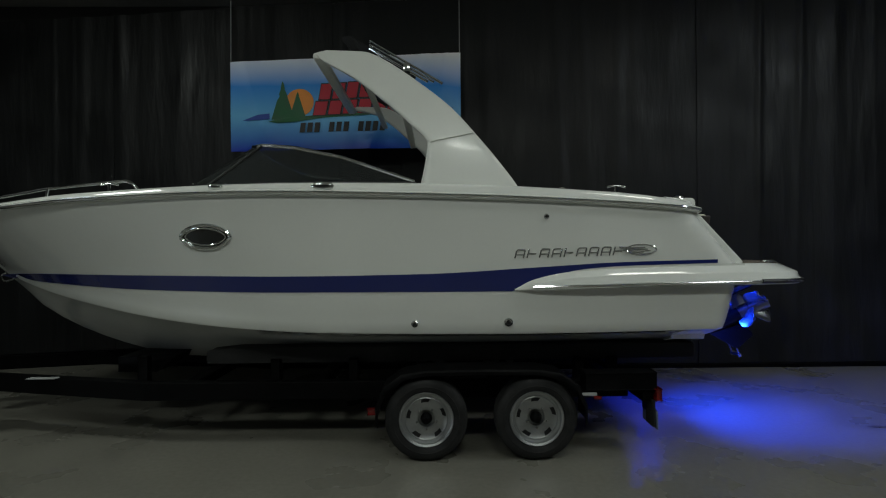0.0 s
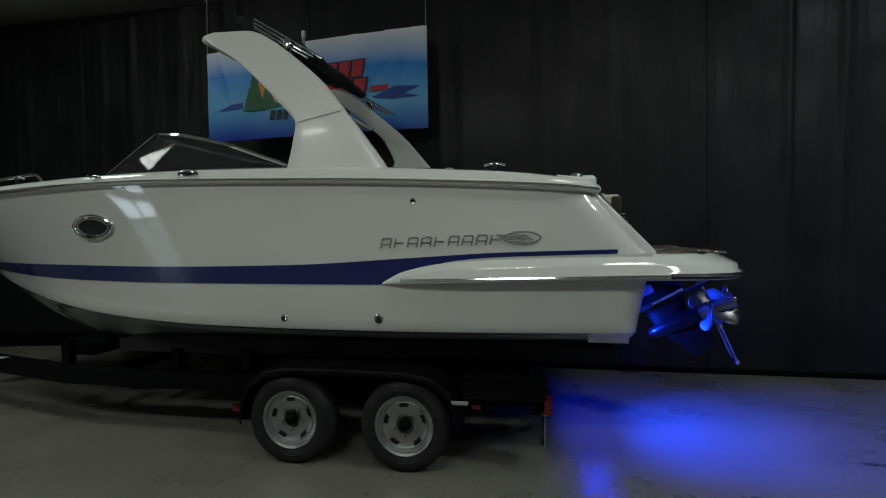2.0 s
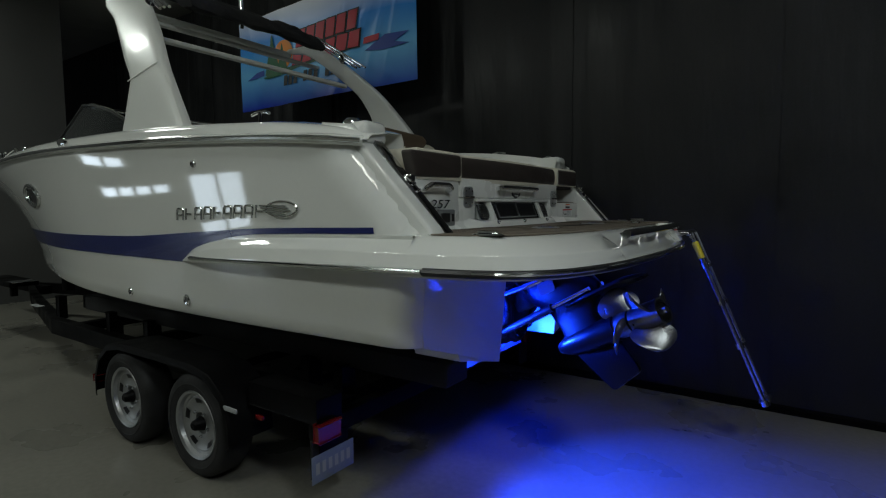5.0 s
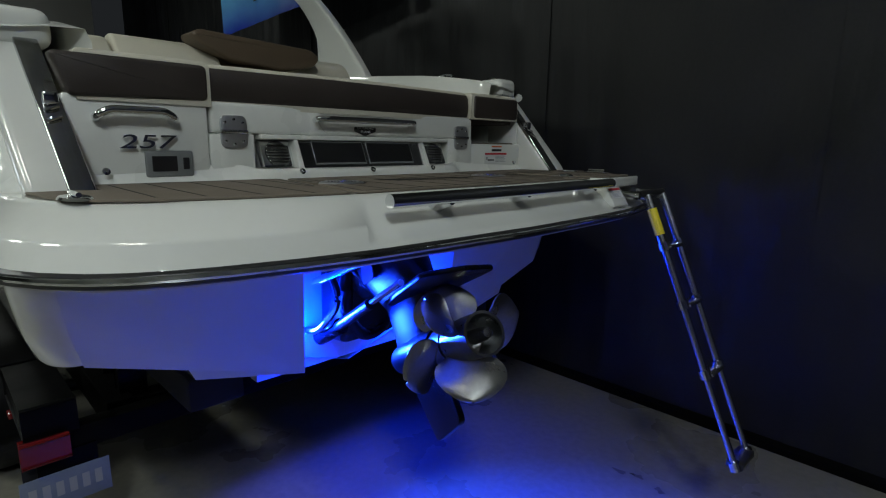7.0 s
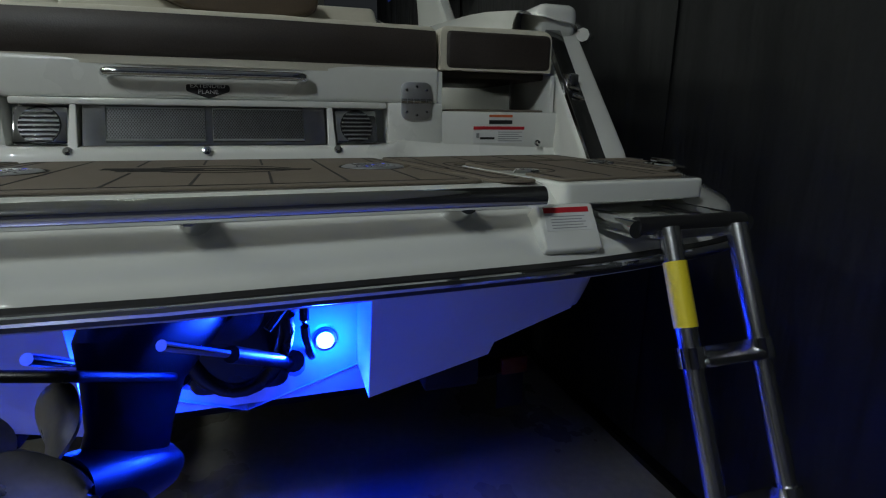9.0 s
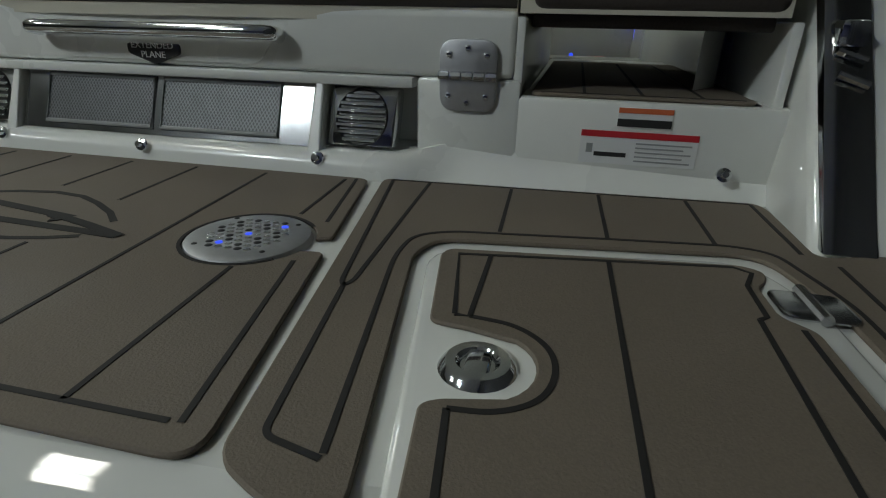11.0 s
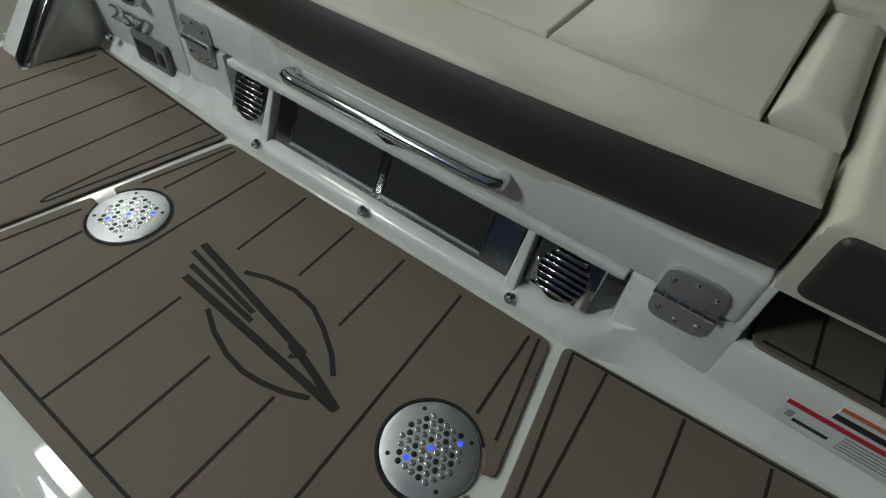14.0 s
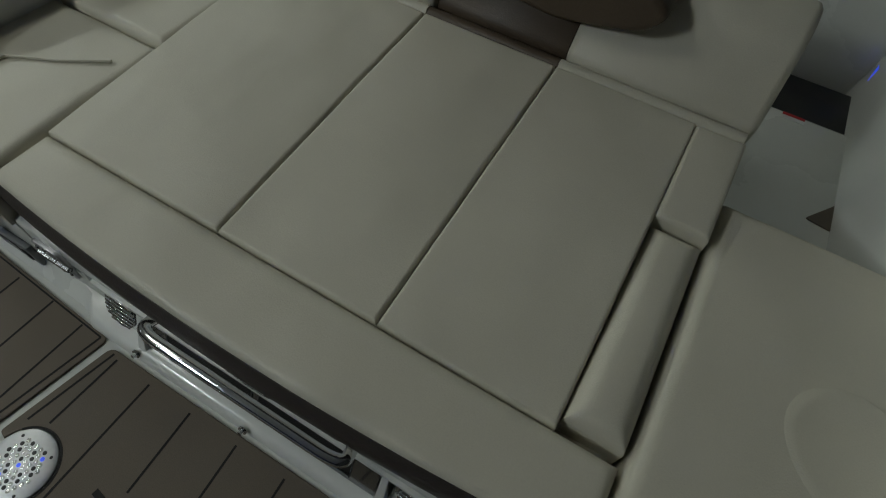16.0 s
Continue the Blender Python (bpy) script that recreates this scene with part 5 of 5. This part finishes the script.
for side in (-1, 1):
    br = part("bow_rail", tube(bend([(-4.52, side * 1.12, 2.06), (-4.60, side * 1.12, 2.15), (-5.3, side * 1.03, 2.10), (-6.0, side * 0.80, 2.03), (-6.35, side * 0.62, 1.96)], 0.06), 0.013, 8), "chrome", boat, "low stainless bow rail")
    part("stanchion", tube([(-5.32, side * 1.03, 2.0), (-5.30, side * 1.03, 2.10)], 0.011, 8), "chrome", br)
    # small screen fasteners along the base
    for k in range(7):
        x = -2.6 - 0.25 * k
        part("snap_stud", lathe([(0, 0.006), (0.006, 0.005), (0.008, 0)], 8, m=pose(x, side * 1.125, 2.118)), "chrome", boat)
fd = []
for x in np.arange(-7.0, -4.2, 0.15):
    y, z = sheer(x)
    h = curve(x, [-7.0, -5.5, -4.0], [0.05, 0.09, 0.105])
    w = min(curve(x, [-7.0, -6.0, -5.0, -4.2], [0.05, 0.45, 0.8, 0.95]), y * 0.8) + 0.02
    fd.append([(x, w * s, z + h + 0.0 * s) for s in np.linspace(-1, 1, 7)])
part("fore_deck", grid(fd), "gel", boat, "white fore deck")
hook = part("bow_eye", tube(bend([(-6.42, 0, 1.42), (-6.52, 0, 1.36), (-6.48, 0, 1.30), (-6.36, 0, 1.34)], 0.03), 0.009, 8), "chrome", boat, "steel bow eye")

# ---- trailer ----
trailer = thing("boat_trailer", "black tandem-axle boat trailer with grey wheels", "trailer")
for side in (-1, 1):
    out = [(-0.62, side * 0.93), (-4.6, side * 0.93), (-6.6, side * 0.45), (-7.9, side * 0.06), (-7.9, side * 0.0), (-6.6, side * 0.35), (-4.55, side * 0.83), (-0.62, side * 0.83)]
    part("frame_rail", prism(out, "z", 0.37, 0.515, 0.006), "black", trailer, "black steel frame rail", smooth=False)
    part("bunk", prism(rounded([(-4.15, 0.64), (-4.15, 0.75), (-3.9, 0.775), (0.0, 0.79), (0.0, 0.66)], 0.02), "y", side * 0.60, side * 0.80, 0.01), "carpet", trailer, "carpeted bunk board")
    for x in (-3.55, -2.9, -1.0, -0.72):
        part("bunk_bracket", box((x - 0.035, side * 0.76, 0.46), (x + 0.035, side * 0.86, 0.68), 0.006), "black", trailer)
    # tandem fender
    rows = []
    prof = [(-2.66, 0.30), (-2.66, 0.42), (-2.60, 0.56), (-2.47, 0.655), (-2.30, 0.685), (-1.864, 0.69), (-1.43, 0.685), (-1.26, 0.655), (-1.13, 0.56), (-1.07, 0.42), (-1.07, 0.30)]
    for y, dr in ((1.06, 0), (1.335, 0), (1.345, -0.012), (1.345, -0.035)):
        rows.append([(x + (0.5 * dr if x < -1.864 else -0.5 * dr) * -1, side * y, z + dr) for x, z in prof])
    bm = grid(rows)
    bmesh.ops.solidify(bm, geom=bm.faces[:], thickness=0.004)
    part("fender", bm, "black", trailer, "black tandem wheel fender")
    part("marker_light", box((-2.72, side * 1.28, 0.36), (-2.66, side * 1.33, 0.40), 0.006), "red", trailer, "small amber marker light")
    part("tail_arm", box((-1.05, side * 1.06, 0.50), (-0.50, side * 1.22, 0.63), 0.008), "black", trailer)
    tl = part("tail_light", box((-0.51, side * 1.10, 0.42), (-0.47, side * 1.235, 0.505), 0.01), "red", trailer, "red tail light")
    part("mud_flap", box((-0.535, side * 1.10, 0.22), (-0.52, side * 1.24, 0.42), 0.004), "rubber", trailer)
    part("guide_post", box((-4.7, side * 0.78, 0.5), (-4.62, side * 0.84, 0.72), 0.006), "black", trailer)
for x in (-4.3, -3.2, -0.7):
    part("cross_member", box((x - 0.05, -0.9, 0.40), (x + 0.05, 0.9, 0.49), 0.006), "black", trailer)
for x in (-2.282, -1.447):
    part("axle", tube([(x, -1.15, 0.315), (x, 1.15, 0.315)], 0.035, 12), "black", trailer)
part("tongue", box((-8.6, -0.06, 0.38), (-7.4, 0.06, 0.50), 0.008), "black", trailer)
part("winch_post", prism([(-6.75, 0.5), (-6.6, 0.5), (-6.62, 1.25), (-6.75, 1.25)], "y", -0.05, 0.05, 0.008), "black", trailer)
part("winch_strap", tube([(-6.68, 0, 1.22), (-6.50, 0, 1.34)], 0.012, 6), "canvas", trailer)
stp = part("walk_step", box((-7.3, -0.75, 0.66), (-6.3, -0.45, 0.72), 0.008), "black", trailer, "black boarding step with grip strip")
part("grip_strip", box((-6.42, -0.74, 0.722), (-6.2, -0.47, 0.728), 0.002), "steel", stp)
part("step_post", box((-6.75, -0.62, 0.5), (-6.68, -0.55, 0.68), 0.006), "black", stp)
part("fender_sticker", box((-5.7, -0.757, 0.516), (-5.45, -0.69, 0.52), 0.0), "greyink", trailer, smooth=False)
part("roller_stand", prism([(-5.1, 0.5), (-4.75, 0.5), (-4.55, 0.66), (-5.1, 0.64)], "y", -0.45, 0.45, 0.008), "black", trailer)
part("tail_beam", box((-0.60, -1.2, 0.40), (-0.52, 1.2, 0.50), 0.008), "black", trailer)
plate = part("number_plate", box((-0.512, -1.26, 0.20), (-0.506, -0.965, 0.345), 0.003), "plate", trailer, "pale number plate with plain bars")
for k in range(6):
    part("bar", box((-0.5058, -1.235 + k * 0.043, 0.245), (-0.5052, -1.21 + k * 0.043, 0.305)), "greyink", plate, smooth=False)
part("plate_bracket", box((-0.53, -1.2, 0.3), (-0.512, -1.0, 0.42), 0.003), "black", trailer)
part("marker_light", box((-0.99, -1.235, 0.43), (-0.93, -1.215, 0.455), 0.005), "red", trailer, "small red marker light")
part("reflector_strip", box((-1.12, -1.345, 0.49), (-1.0, -1.335, 0.515), 0.002), "greyink", trailer)


def wheel(x, y, side):
    w = thing("trailer_wheel", "black trailer tyre on a five-slot grey wheel", "wheel", group="trailer wheels", matrix=pose(x, y, 0.315))
    w.parent = trailer
    r90 = pose(0, 0, 0, 90 * -side, 0, 0)
    R = 0.315
    prof = [(0.205, -0.19), (0.22, -0.205), (0.27, -0.205), (0.298, -0.19), (0.312, -0.165), (R, -0.13), (R, -0.06), (0.312, -0.03), (0.300, -0.008), (0.272, 0.006), (0.225, 0.002), (0.207, -0.012), (0.205, -0.19)]
    part("tyre", lathe(prof, 48, m=r90), "rubber", w)
    part("side_ring", lathe([(0.245, 0.004), (0.25, 0.0075), (0.255, 0.004)], 48, m=r90), "rubber", w)
    prof = [(0.0, -0.085), (0.06, -0.085), (0.065, -0.05), (0.095, -0.045), (0.13, -0.05), (0.158, -0.035), (0.168, -0.04), (0.182, -0.035), (0.188, -0.012), (0.203, -0.004), (0.208, -0.012), (0.200, -0.03), (0.19, -0.19)]
    rim = part("rim", lathe(prof, 48, m=r90), "rim", w)
    for k in range(5):
        a0 = 360 / 5 * k + 20
        pts = [(0.138 * math.cos(radians(a0 + d)), 0.138 * math.sin(radians(a0 + d))) for d in (-14, -7, 0, 7, 14)]
        bm = bmesh.new()
        ins = [bm.verts.new((0.124 * math.cos(radians(a0 + d + 4)), 0.124 * math.sin(radians(a0 + d + 4)), -0.0462)) for d in (-13, -5, 3, 12)]
        outs = [bm.verts.new((0.152 * math.cos(radians(a0 + d)), 0.152 * math.sin(radians(a0 + d)), -0.0362)) for d in (-13, -5, 3, 12)]
        for i in range(3):
            bm.faces.new((ins[i], ins[i + 1], outs[i + 1], outs[i]))
        bmesh.ops.solidify(bm, geom=bm.faces[:], thickness=0.004)
        bm.transform(r90)
        part("slot", bm, "blackplastic", rim)
        part("lug_nut", lathe([(0, -0.03), (0.007, -0.03), (0.010, -0.045)], 6, m=r90 @ pose(0.078 * math.cos(radians(a0 + 36)), 0.078 * math.sin(radians(a0 + 36)), 0)), "steel", rim)
    part("hub_cap", lathe([(0, 0.012), (0.02, 0.01), (0.03, 0.0), (0.034, -0.02), (0.045, -0.05)], 24, m=r90), "black", w)


for x in (-2.282, -1.447):
    wheel(x, -1.325, -1)
    wheel(x, 1.325, 1)

# ---- banner ----
M["banner"] = material("banner_vinyl", (0.05, 0.25, 0.6), 0.34, grain=0.02, stain=0.03, spec=0.35)
nt = M["banner"].node_tree
bs = nt.nodes["Principled BSDF"]
tc = nt.nodes.new("ShaderNodeTexCoord")
sep = nt.nodes.new("ShaderNodeSeparateXYZ")
ramp = nt.nodes.new("ShaderNodeValToRGB")
mr = nt.nodes.new("ShaderNodeMapRange")
wob = nt.nodes.new("ShaderNodeTexNoise")
wob.inputs["Scale"].default_value = 1.6
addn = nt.nodes.new("ShaderNodeMath")
addn.operation = "MULTIPLY_ADD"
addn.inputs[1].default_value = 0.14
nt.links.new(tc.outputs["Object"], sep.inputs[0])
nt.links.new(tc.outputs["Object"], wob.inputs["Vector"])
nt.links.new(wob.outputs["Fac"], addn.inputs[0])
nt.links.new(sep.outputs["Z"], addn.inputs[2])
mr.inputs["From Min"].default_value, mr.inputs["From Max"].default_value = 2.92, 4.20
nt.links.new(addn.outputs[0], mr.inputs["Value"])
nt.links.new(mr.outputs[0], ramp.inputs[0])
for pos, col in ((0.0, (0.001, 0.025, 0.38)), (0.35, (0.001, 0.10, 0.60)), (0.65, (0.003, 0.23, 0.72)), (1.0, (0.12, 0.42, 0.72))):
    el = ramp.color_ramp.elements.new(pos) if pos not in (0.0, 1.0) else ramp.color_ramp.elements[0 if pos == 0 else 1]
    el.color = (*col, 1)
nt.links.new(ramp.outputs[0], bs.inputs["Base Color"])
BX0, BX1 = -4.80, -1.877


def banner_pt(u, v, off=0.0):
    x = BX0 + (BX1 - BX0) * u
    z = 2.862 + 0.042 * u + (1.134 + 0.072 * u) * v
    y = 1.447 - 0.02 * math.exp(-((u - 0.63 - 0.12 * (v - 0.5)) / 0.02) ** 2) * v - 0.015 * math.exp(-((u - 0.72 - 0.25 * (v - 0.5)) / 0.025) ** 2) + 0.012 * noise.noise((u * 9, v * 2, 0)) + 0.02 * math.sin(u * 7 + 1) * (1 - v)
    for foot, lean, wide, deep in ((0.66, 0.28, 0.012, 0.006), (0.73, 0.22, 0.010, 0.008), (0.80, 0.16, 0.012, 0.009), (0.88, 0.10, 0.010, 0.008), (0.12, -0.10, 0.012, 0.006)):
        y -= deep * math.exp(-((u - foot - lean * (v - 0.4)) / wide) ** 2) * min(1, max(0, v * 1.6))
    return (x, y - off, z)


bm = grid([[banner_pt(i / 150, j / 30) for i in range(151)] for j in range(31)])
bmesh.ops.solidify(bm, geom=bm.faces[:], thickness=0.003)
banner = part("banner", bm, "banner")
tagged(banner, "blue marine dealer banner with trees and sun, hung on ropes", "banner")
M["sun"] = material("orange_print", (0.75, 0.26, 0.04), 0.5, stain=0.2, stain_scale=3)
M["tree"] = material("green_print", (0.008, 0.10, 0.035), 0.5, stain=0.2, stain_scale=6)
M["redprint"] = material("red_print", (0.45, 0.01, 0.03), 0.5, stain=0.05)
M["swoosh"] = material("blue_print", (0.01, 0.05, 0.30), 0.5, stain=0.1)


def printed(name, uv, mat, off=0.004, label=""):
    bm = bmesh.new()
    front = [bm.verts.new(banner_pt(u, v, off)) for u, v in uv]
    rear = [bm.verts.new(banner_pt(u, v, off - 0.001)) for u, v in uv]
    bm.faces.new(front)
    bm.faces.new(rear[::-1])
    for i in range(len(uv)):
        k = (i + 1) % len(uv)
        bm.faces.new((front[i], rear[i], rear[k], front[k]))
    bmesh.ops.triangulate(bm, faces=bm.faces[:])
    part(name, bm, mat, banner, label, smooth=False)


def disc(u0, v0, r, squash=2.42, n=30):
    return [(u0 + r * math.cos(2 * math.pi * k / n), v0 + r * squash * math.sin(2 * math.pi * k / n)) for k in range(n)]


printed("sun_print", disc(0.30, 0.52, 0.062), "sun", 0.010, "orange sun")
printed("swoosh_print", [(0.05, 0.34), (0.12, 0.40), (0.17, 0.41), (0.17, 0.35), (0.12, 0.34)], "swoosh", 0.010)
printed("swoosh_print", [(0.76, 0.34), (0.86, 0.44), (0.97, 0.42), (0.90, 0.36), (0.97, 0.32), (0.85, 0.31)], "swoosh", 0.010)


def tree(u0, v0, h, w):
    left, right = [], []
    for k in range(6):
        f = k / 6
        ww = w * (1 - f) * 0.5
        left += [(u0 - ww, v0 + h * f), (u0 - ww * 0.55, v0 + h * (f + 0.11))]
        right += [(u0 + ww, v0 + h * f), (u0 + ww * 0.55, v0 + h * (f + 0.11))]
    return left + [(u0, v0 + h)] + right[::-1]


printed("tree_print", tree(0.228, 0.34, 0.42, 0.10), "tree", 0.012, "green fir tree")
printed("tree_print", tree(0.292, 0.34, 0.30, 0.075), "tree", 0.012, "green fir tree")
printed("hill_print", [(0.165, 0.32), (0.22, 0.36), (0.30, 0.37), (0.40, 0.375), (0.60, 0.40), (0.70, 0.39), (0.60, 0.365), (0.40, 0.345), (0.28, 0.31), (0.20, 0.305)], "tree", 0.013, "green hill")
# the dealer's name as plain red shapes with dark edges, the number as bars
for row_u, row_v, n, w, h in ((0.385, 0.545, 6, 0.050, 0.165), (0.36, 0.375, 6, 0.056, 0.145)):
    for k in range(n):
        u = row_u + k * (w + 0.008)
        v = row_v + 0.004 * k
        lean = 0.012
        printed("name_edge", [(u - 0.004, v - 0.012), (u + w + 0.002, v - 0.012), (u + w + lean + 0.004, v + h + 0.012), (u + lean - 0.002, v + h + 0.012)], "ink", 0.014)
        printed("name_shape", [(u, v), (u + w - 0.004, v), (u + w - 0.004 + lean, v + h), (u + lean, v + h)], "redprint", 0.017)
printed("name_shape", [(0.755, 0.40), (0.83, 0.405), (0.836, 0.46), (0.76, 0.455)], "redprint", 0.017)
for k in range(12):
    if k in (3, 7):
        continue
    u = 0.30 + k * 0.0315
    printed("number_bar", [(u, 0.19), (u + 0.022, 0.19), (u + 0.028, 0.295), (u + 0.006, 0.295)], "ink", 0.014)
for u in (0.004, 0.996):
    x, y, z = banner_pt(u, 1)
    part("rope", tube([(x, y, z - 0.01), (x, y + 0.02, 5.6)], 0.006, 6), "greyink", banner, "thin hanging rope")

# ---- the room's lights, behind and above the camera ----
tagged(part("wall_south", box((-16, -14.2, 0), (12, -14, 5.6)), "wallpaint", smooth=False), "dim painted wall of the showroom", "wall", kind="structure")
tagged(part("wall_window_side", box((-9.75, -14, 0), (-9.6, 1.2, 5.6)), "wallpaint", smooth=False), "dim showroom wall with bright glass doors", "wall", kind="structure")


def bright_window(name, y0, y1, z0, z1, panes, label):
    w = thing(name, label, "window", kind="structure")
    part("window_frame", box((-9.6, y0 - 0.06, z0 - 0.06), (-9.575, y1 + 0.06, z1 + 0.06)), "paper", w, smooth=False)
    step = (y1 - y0) / panes
    for k in range(panes):
        part("pane", box((-9.574, y0 + k * step + 0.05, z0), (-9.566, y0 + (k + 1) * step - 0.05, z1)), "windowlight", w, smooth=False)


bright_window("window_1", -7.35, -6.0, 0.52, 1.52, 2, "bright two-pane glass door")
bright_window("window_2", -7.35, -6.0, 0.06, 0.34, 2, "low panes of the glass door")
bright_window("window_3", -4.75, -3.95, 1.80, 1.96, 2, "bright high strip window")
bright_window("window_4", -5.55, -4.0, 1.20, 1.36, 4, "bright low strip window")
# twin ceiling panels; the one at x -7.4 is added to brighten the left curtain
for x, y, watts in ((-7.4, -2.2, 0.9), (-5.2, -6.4, 1.0), (-1.5, -6.0, 1.0), (3.2, -6.5, 0.3), (4.6, -3.4, 1.8), (0.9, -2.8, 0.16)):
    fx = part("ceiling_light", box((x - 0.75, y - 0.34, 5.52), (x + 0.75, y + 0.34, 5.6), 0.01), "paper")
    tagged(fx, "white twin-panel ceiling light", "ceiling light", group="ceiling lights")
    for s in (-1, 1):
        part("diffuser", box((x + s * 0.37 - 0.32, y - 0.28, 5.505), (x + s * 0.37 + 0.32, y + 0.28, 5.52)), "ceilinglight", fx, smooth=False)
    area_lamp("ceiling_light_glow", pose(x, y, 5.49), 1.3, 0.5, CEILING_WATTS * watts, (0.90, 1.0, 0.93) if x < 3 else (0.86, 0.97, 1.0))
# dark dried stains on the concrete
def floor_stain(cx, cy, size, seed):
    rng = random.Random(seed)
    bm = bmesh.new()
    for k in range(7):
        a, r = rng.uniform(-0.5, 0.3), rng.uniform(-1, 1) * size
        px, py, w, h = cx + r * math.cos(a), cy + r * math.sin(a), size * rng.uniform(0.10, 0.30), size * rng.uniform(0.05, 0.14)
        ring = []
        for i in range(18):
            t = 2 * math.pi * i / 18
            f = 1 + 0.28 * math.sin(3 * t + k) + rng.uniform(-0.15, 0.15)
            ring.append(bm.verts.new((px + w * f * math.cos(t), py + h * f * math.sin(t), 0.0012 + 0.0003 * k)))
        bm.faces.new(ring)
    tagged(part("floor_stain", bm, "stainmark", smooth=False), "dark dried stain on the concrete floor", "stain", kind="structure")


floor_stain(1.75, -0.66, 0.26, 3)
floor_stain(0.88, 0.98, 0.12, 8)
